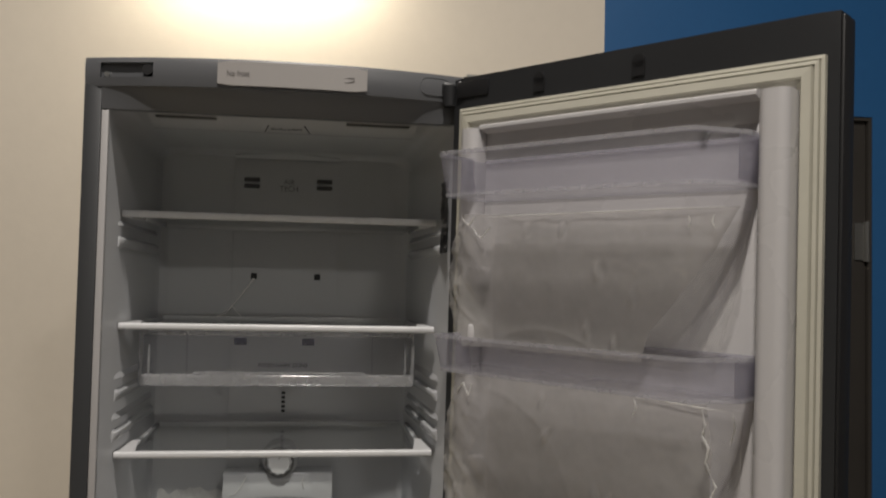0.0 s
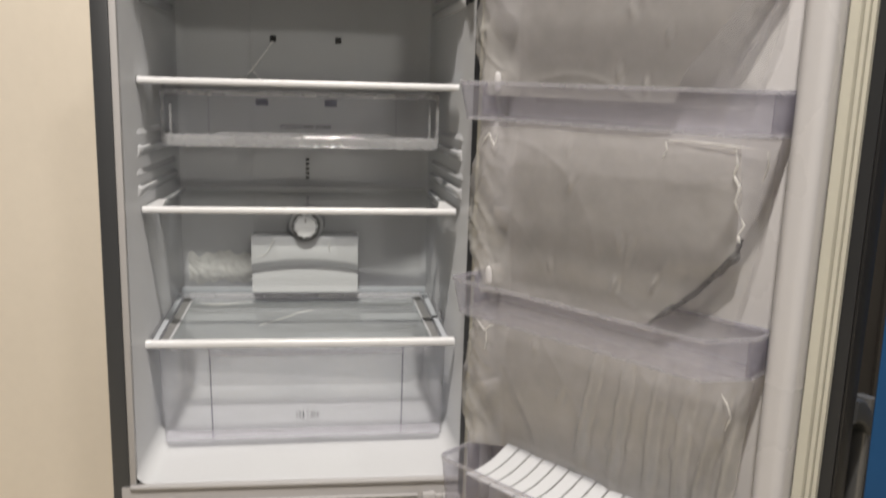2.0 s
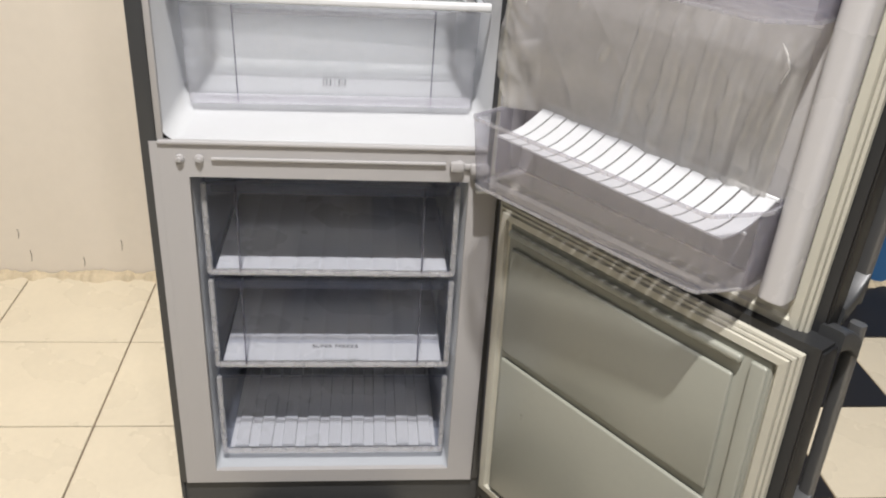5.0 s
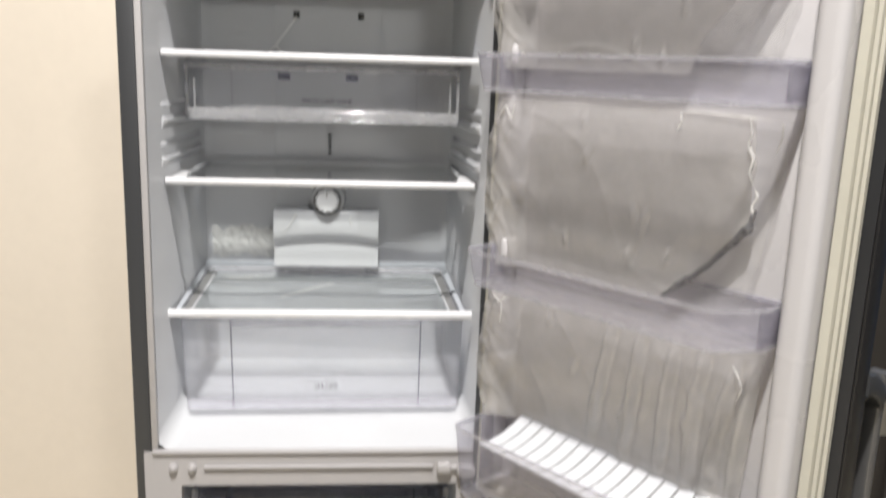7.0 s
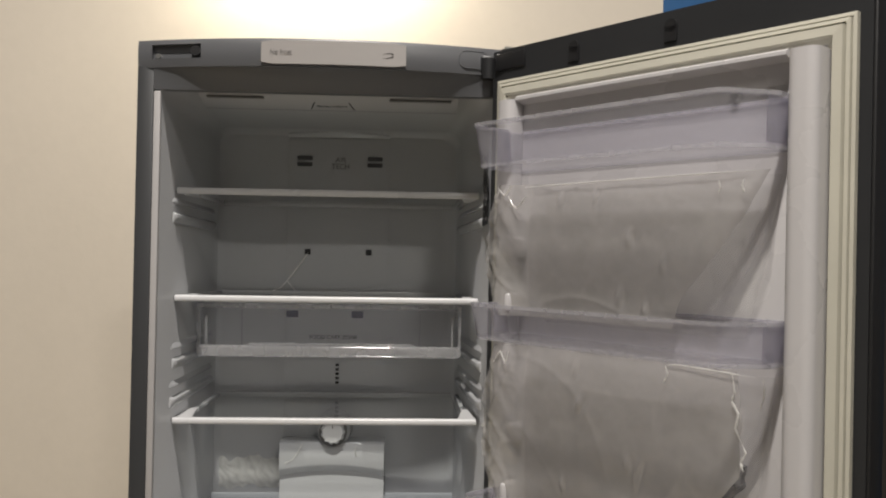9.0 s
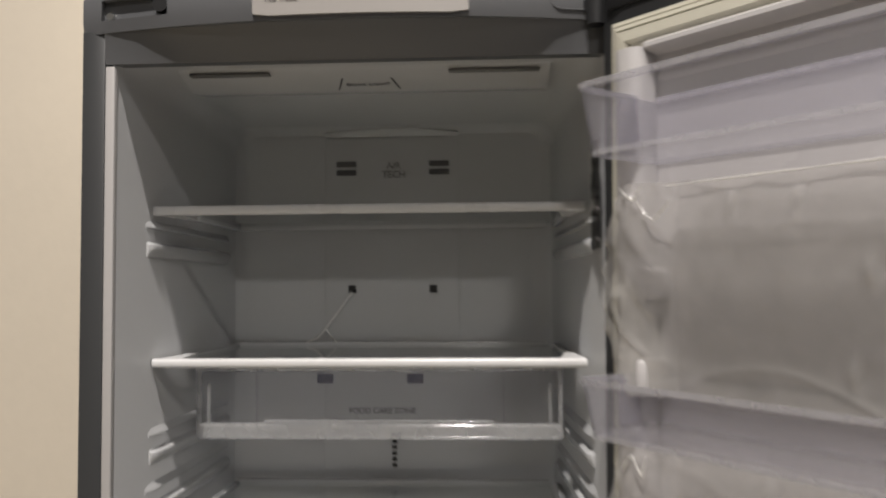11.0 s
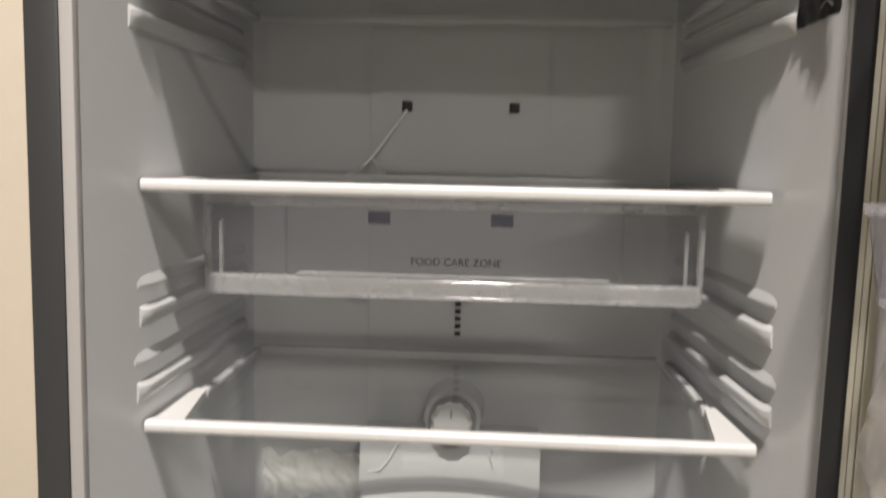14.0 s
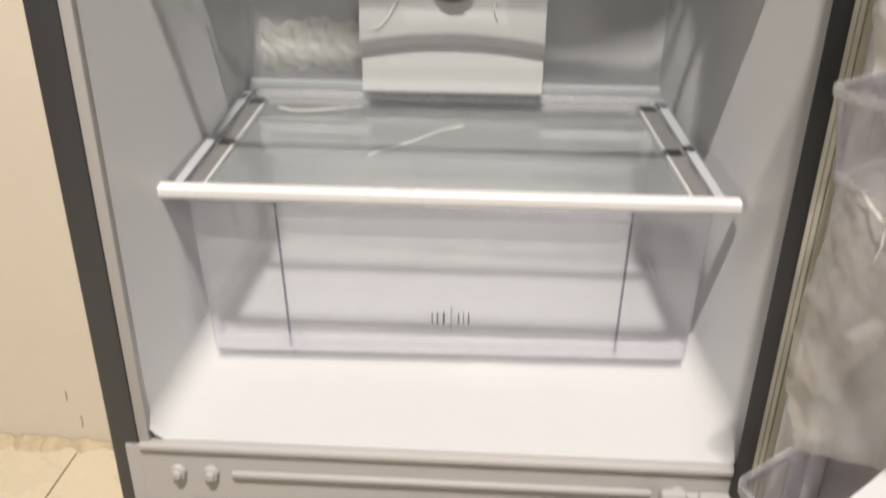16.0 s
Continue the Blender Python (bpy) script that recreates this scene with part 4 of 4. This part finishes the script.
for s in (-1, 1):
    box("slide", (s * 0.243 - 0.004, -0.03, 0.088), (s * 0.243 + 0.004, 0.11, 0.108), M_CLEAR, chill, 0.001)

# ---- crisper and its glass lid ----
crisper = thing("vegetable_drawer", "deep clear plastic vegetable drawer under a glass lid", "drawer", pose(-0.005, 0.256, 0.8500, 0, 0, 1.4))
bm = bmesh.new()
tray(bm, outline(-0.244, 0.244, -0.114, 0.115, 0.012), outline(-0.247, 0.246, -0.134, 0.135, 0.016), 0.0, 0.174, 0.003)
part("tray", bm, M_CRISPER, crisper, smooth=True)
box("bottom_band", (-0.238, -0.1235, 0.004), (0.238, -0.1145, 0.020), M_CRISPER, crisper, 0.002)
box("top_lip", (-0.160, -0.144, 0.160), (0.168, -0.131, 0.168), M_CRISPER, crisper, 0.003)
for x in (-0.161, 0.169):
    bm = bmesh.new()
    loft(bm, [[(x - 0.001, y, z), (x + 0.001, y, z), (x + 0.001, y + 0.003, z), (x - 0.001, y + 0.003, z)] for y, z in ((-0.1165, 0.006), (-0.1355, 0.172))], True, True)
    part("front_rib", bm, M_RIB, crisper)
for x, w, h in ((-0.016, 0.002, 0.012), (-0.011, 0.003, 0.012), (-0.005, 0.004, 0.012), (0.003, 0.0012, 0.026), (0.010, 0.003, 0.012), (0.015, 0.002, 0.012), (0.020, 0.003, 0.012)):
    box("printed_mark", (x, -0.1235, 0.045 - h / 2), (x + w * 0.4, -0.1195, 0.045 + h / 2), M_PRINT, crisper, 0)

lid = thing("glass_cover_shelf", "glass shelf with pale frame covering the vegetable drawer", "shelf", pose(-0.005, 0.25, 1.0375))
TILT = 0.066


def lid_z(y):
    return (y + 0.14) * TILT


bm = bmesh.new()
loft(bm, [[(x, y, z) for y, z in outline(-0.155, -0.139, -0.007, 0.006, 0.004, 4)] for x in (-0.258, 0.259)], True, True)
part("front_trim", bm, M_SHELFTRIM, lid, "white front trim", smooth=True)
bm = bmesh.new()
outer = [(-0.253, -0.139), (0.253, -0.139), (0.240, 0.152), (-0.257, 0.152)]
inner = [(-0.225, -0.139), (0.224, -0.139), (0.206, 0.112), (-0.224, 0.112)]
top = [(bm.verts.new((x, y, lid_z(y))), bm.verts.new((a, b, lid_z(b) - 0.008))) for (x, y), (a, b) in zip(outer, inner)]
bot = [(bm.verts.new((x, y, lid_z(y) - 0.012)), bm.verts.new((a, b, lid_z(b) - 0.012))) for (x, y), (a, b) in zip(outer, inner)]
for k in (1, 2, 3):
    n = (k + 1) % 4
    for quad in ((top[k][0], top[n][0], top[n][1], top[k][1]), (bot[k][0], bot[n][0], bot[n][1], bot[k][1]), (top[k][0], top[n][0], bot[n][0], bot[k][0]), (top[k][1], top[n][1], bot[n][1], bot[k][1])):
        bm.faces.new(quad)
part("frame", bm, M_CLEAR, lid, "pale translucent frame")


def lid_strip(name, a, b, low, high, mat, side):
    """A strip along one side of the frame, between two fractions of its width."""
    rings = []
    for k in ((0, 3) if side < 0 else (1, 2)):
        (xo, yo), (xi, yi) = outer[k], inner[k]
        y = yo + 0.001 if yo < 0 else 0.120
        x0, x1 = xo + (xi - xo) * a, xo + (xi - xo) * b
        z = lid_z(y)
        rings.append([(x0, y, z + low), (x1, y, z + low), (x1, y, z + high), (x0, y, z + high)])
    bm = bmesh.new()
    loft(bm, rings, True, True)
    part(name, bm, mat, lid)


for side in (-1, 1):
    lid_strip("side_rail", 0.12, 0.42, -0.001, 0.002, M_LINER_DULL, side)
    # grey strip paints the dark of a groove into the pale frame
    lid_strip("groove_shade", 0.44, 0.90, -0.009, -0.0045, M_SLOTGREY, side)
    lid_strip("glass_edge", 0.92, 1.02, -0.008, -0.004, M_LINER, side)
box("back_rail", (-0.235, 0.120, lid_z(0.128) - 0.006), (0.222, 0.134, lid_z(0.128) + 0.003), M_EDGE, lid, 0.002)
bm = bmesh.new()
loft(bm, [[(x, y, lid_z(y) - 0.008 + dz) for x, y in inner] for dz in (0.0, -0.003)], False, True)
part("glass_pane", bm, M_LIDGLASS, lid)
box("back_frame", (-0.252, 0.143, lid_z(0.147) - 0.004), (0.236, 0.151, lid_z(0.147) + 0.009), M_LINER_DULL, lid, 0.002, "grey raised rear frame")


# ---- freezer drawers ----
def freezer_drawer(label, z0, z1, mat, text="", ribs=False):
    ob = thing("freezer_drawer", label, "drawer", pose(0, 0.20, z0), group="drawers in the freezer")
    h = z1 - z0
    bm = bmesh.new()
    tray(bm, outline(-0.211, 0.211, -0.163, 0.155, 0.008), outline(-0.216, 0.216, -0.172, 0.165, 0.010), 0.0, h, 0.003)
    part("tray", bm, mat, ob, smooth=True)
    for s in (-1, 1):
        box("front_post", (s * 0.212 - 0.005, -0.179, 0.004), (s * 0.212 + 0.005, -0.168, h), M_EDGE, ob, 0.003)
    box("front_lip", (-0.215, -0.178, 0.0), (0.215, -0.166, 0.008), M_EDGE, ob, 0.003)
    bm = bmesh.new()
    n, step, tall = 9, 0.41 / 9, 0.010 if ribs else 0.0055
    prof = []
    for k in range(n):
        a = -0.205 + step * k
        g = step * (0.22 if ribs else 0.08)
        prof += [(a + 0.001, 0.004), (a + g, 0.004), (a + g + 0.002, tall), (a + step - g, tall), (a + step - g + 0.002, 0.004)]
    prof += [(0.204, 0.0035), (-0.204, 0.0035)]
    loft(bm, [[(x, y, z) for x, z in prof] for y in (-0.160, 0.150)], True, True)
    part("ribbed_floor", bm, M_SHELFTRIM, ob, "pale ribbed drawer floor", smooth=True)
    if not ribs:
        for x in (-0.160, 0.157):
            box("front_rib", (x - 0.0015, -0.176, 0.006), (x + 0.0015, -0.168, h - 0.006), M_RIB, ob, 0.0005)
        box("top_lip", (-0.200, -0.178, h - 0.016), (0.200, -0.170, h - 0.004), mat, ob, 0.003)
    if text:
        lettering("lettering", text, 0.0095, M_PRINT, ob, Matrix.Translation((0.004, -0.1765, 0.048)) @ FRONT, 0.084)
    return ob


freezer_drawer("clear smoky upper freezer drawer", 0.577, 0.752, M_SMOKE)
freezer_drawer("clear smoky middle freezer drawer with lettering", 0.379, 0.566, M_SMOKE, "SUPER FREEZE")
freezer_drawer("clear lower freezer basket with ribbed floor", 0.170, 0.356, M_SMOKE, ribs=True)

# ---- loose film and tape inside ----
black = thing("black_wrapper", "crumpled black film label stuck to the liner wall", "label", pose(0.2615, 0.040, 1.597))
bm = bmesh.new()
vs = []
for j in range(29):
    row = []
    for i in range(17):
        y, z = -0.040 + 0.080 * i / 16, 0.118 * j / 28
        y += 0.003 * noise.noise((z * 30, 2, i * 0.2)) * (i in (0, 16))
        x = -0.004 - 0.006 * (y + 0.04) * 0.4 - 0.0022 * (1 - abs(noise.noise((y * 50, z * 70, 8)))) ** 4 - 0.0012 * noise.noise((y * 90, z * 110, 1))
        row.append(bm.verts.new((x, y, z)))
    vs.append(row)
for a, b in zip(vs, vs[1:]):
    for i in range(16):
        bm.faces.new((a[i], a[i + 1], b[i + 1], b[i]))
sheet = part("sheet", bm, M_FOIL, black)
for p in sheet.data.polygons:
    p.use_smooth = True

# pale strands stand in for highlights on the wrapper's creases
rnd = random.Random(5)
for k in range(7):
    z, y = rnd.uniform(0.006, 0.060), rnd.uniform(-0.034, 0.004)
    n, lift = rnd.uniform(0.014, 0.034), rnd.uniform(-0.006, 0.006)
    bm = bmesh.new()
    tube(bm, [(-0.0058, y, z), (-0.0064, y + n * 0.5, z + lift), (-0.0068, y + n, z + lift * 0.3)], 0.0005, 6)
    part("crease", bm, M_PALEPRINT, black, "pale strand for the highlight on a crease")

strand = thing("plastic_strand", "thin white strand hanging from the sensor hole", "strand", pose(-0.074, 0.4165, 1.4725))
bm = bmesh.new()
tube(bm, [(0, 0.002, 0.078), (-0.012, 0, 0.060), (-0.028, -0.002, 0.038), (-0.040, -0.004, 0.022), (-0.052, -0.010, 0.008), (-0.066, -0.020, 0.002)], 0.0016, 6)
part("thread", bm, M_WHITE, strand)
bm = bmesh.new()
tube(bm, [(-0.040, -0.004, 0.022), (-0.030, -0.008, 0.010), (-0.022, -0.016, 0.003)], 0.0012, 6)
part("frayed_end", bm, M_WHITE, strand)


def tape(label, m, length, width, seed):
    ob = thing("tape_strip", label, "tape", m, group="tape strips")
    bm = bmesh.new()
    n, w, rows = 44, 16, []
    for k in range(n + 1):
        f = k / n
        row = []
        for i in range(w + 1):
            g = i / w - 0.5
            ragged = 1 + 0.25 * noise.noise((f * 9, seed, 5 if g > 0 else 8))
            crease = (1 - abs(noise.noise((f * 7 + 2 * g, g * 3, seed)))) ** 6
            y = -0.0030 - 0.0040 * crease - 0.0012 * noise.noise((f * 22, g * 12, seed))
            row.append(bm.verts.new((length * (f - 0.5), y, width * g * ragged + 0.008 * noise.noise((f * 3, seed, 3)))))
        rows.append(row)
    for a, b in zip(rows, rows[1:]):
        for k in range(w):
            bm.faces.new((a[k], a[k + 1], b[k + 1], b[k]))
    sh = part("strip", bm, M_TAPEGLINT, ob)
    for p in sh.data.polygons:
        p.use_smooth = True


tape("crinkled clear tape on the back wall", pose(-0.180, 0.4275, 1.100), 0.135, 0.060, 3)
strip = thing("tape_strip", "thin crinkled clear tape strand on the duct cover", "tape", pose(-0.012, 0.3555, 1.13), group="tape strips")
for name, pts in (("strand", [(-0.098, 0.0, 0.004), (-0.080, -0.004, 0.008), (-0.070, -0.003, 0.020), (-0.062, -0.003, 0.036), (-0.058, -0.002, 0.043)]),
                  ("strand", [(0.050, -0.003, 0.018), (0.046, -0.004, 0.030), (0.049, -0.002, 0.040)])):
    bm = bmesh.new()
    tube(bm, pts, 0.0007, 8)
    part(name, bm, M_TAPEGLINT, strip)

for label, pts in (("thin clear tape strand lying on the lower glass shelf", [(-0.088, 0.212), (-0.080, 0.224), (-0.068, 0.232), (-0.045, 0.255), (-0.020, 0.285), (0.005, 0.300)]),
                   ("curled clear tape strand at the back of the glass shelf", [(-0.212, 0.346), (-0.195, 0.337), (-0.170, 0.338), (-0.145, 0.346), (-0.115, 0.354)])):
    ob = thing("tape_strip", label, "tape", pose(pts[0][0], pts[0][1], 1.0375 + lid_z(pts[0][1] - 0.25) - 0.008), group="tape strips")
    bm = bmesh.new()
    vs = []
    for k in range(len(pts) * 4 - 3):
        i, f = min(k // 4, len(pts) - 2), (k - 4 * min(k // 4, len(pts) - 2)) / 4
        x, y = (pts[i][c] + (pts[i + 1][c] - pts[i][c]) * f for c in (0, 1))
        lift = (y - pts[0][1]) * TILT + 0.0006
        vs.append([bm.verts.new((x - pts[0][0], y - pts[0][1] + dy, lift + dz)) for dy, dz in ((-0.002, 0.0), (-0.0007, 0.001 + 0.0007 * noise.noise((k * 0.7, x, 4))), (0.0007, 0.0008), (0.002, 0.0))])
    for a, b in zip(vs, vs[1:]):
        for i in range(3):
            bm.faces.new((a[i], a[i + 1], b[i + 1], b[i]))
    part("strand", bm, M_TAPEGLINT, ob)

# hairline marks in the plaster
for x, z, h in ((-0.665, 0.085, 0.035), (-0.78, 0.03, 0.03), (-0.93, 0.045, 0.035), (-0.955, 0.12, 0.03)):
    bm = bmesh.new()
    tube(bm, [(x, YB, z), (x + 0.003, YB - 0.0008, z + h * 0.5), (x + 0.001, YB, z + h)], 0.0011, 5)
    structure(part("wall_crack", bm, M_CRACK), "short dark crack in the cream plaster", "crack")

# ---- floor tiles ----
def tile_mesh(name, w, d, mat):
    bm = bmesh.new()
    add_box(bm, (-w / 2, -d / 2, -0.006), (w / 2, d / 2, 0.0), 0.0015, 1)
    me = bpy.data.meshes.new(name)
    bm.to_mesh(me)
    bm.free()
    me.materials.append(mat)
    return me


def lay(x0, y0, w, d, nx, ny, pick):
    cache = {}
    for i in range(nx):
        for j in range(ny):
            a, b = max(XL, x0 + i * w), min(XR, x0 + (i + 1) * w)
            c, e = max(YF, y0 + j * d), min(YB, y0 + (j + 1) * d)
            if b - a < 0.02 or e - c < 0.02:
                continue
            key = (round(b - a, 3), round(e - c, 3), pick(i, j))
            if key not in cache:
                cache[key] = tile_mesh("tile", b - a - 0.004, e - c - 0.004, M_BLACK_TILE if key[2] else M_TILE)
            ob = new("tile", cache[key])
            ob.parent = floor
            ob.location = ((a + b) / 2, (c + e) / 2, 0.0)


lay(-0.195 - 8 * 0.37, 0.312 - 15 * 0.342, 0.37, 0.342, 8, 18, lambda i, j: False)
lay(-0.185, 0.052 - 16 * 0.32, 0.325, 0.32, 11, 20, lambda i, j: (i + j) % 2 == 1)
lay(-0.195, 0.052 - 16 * 0.32, 0.010, 0.32, 1, 20, lambda i, j: False)
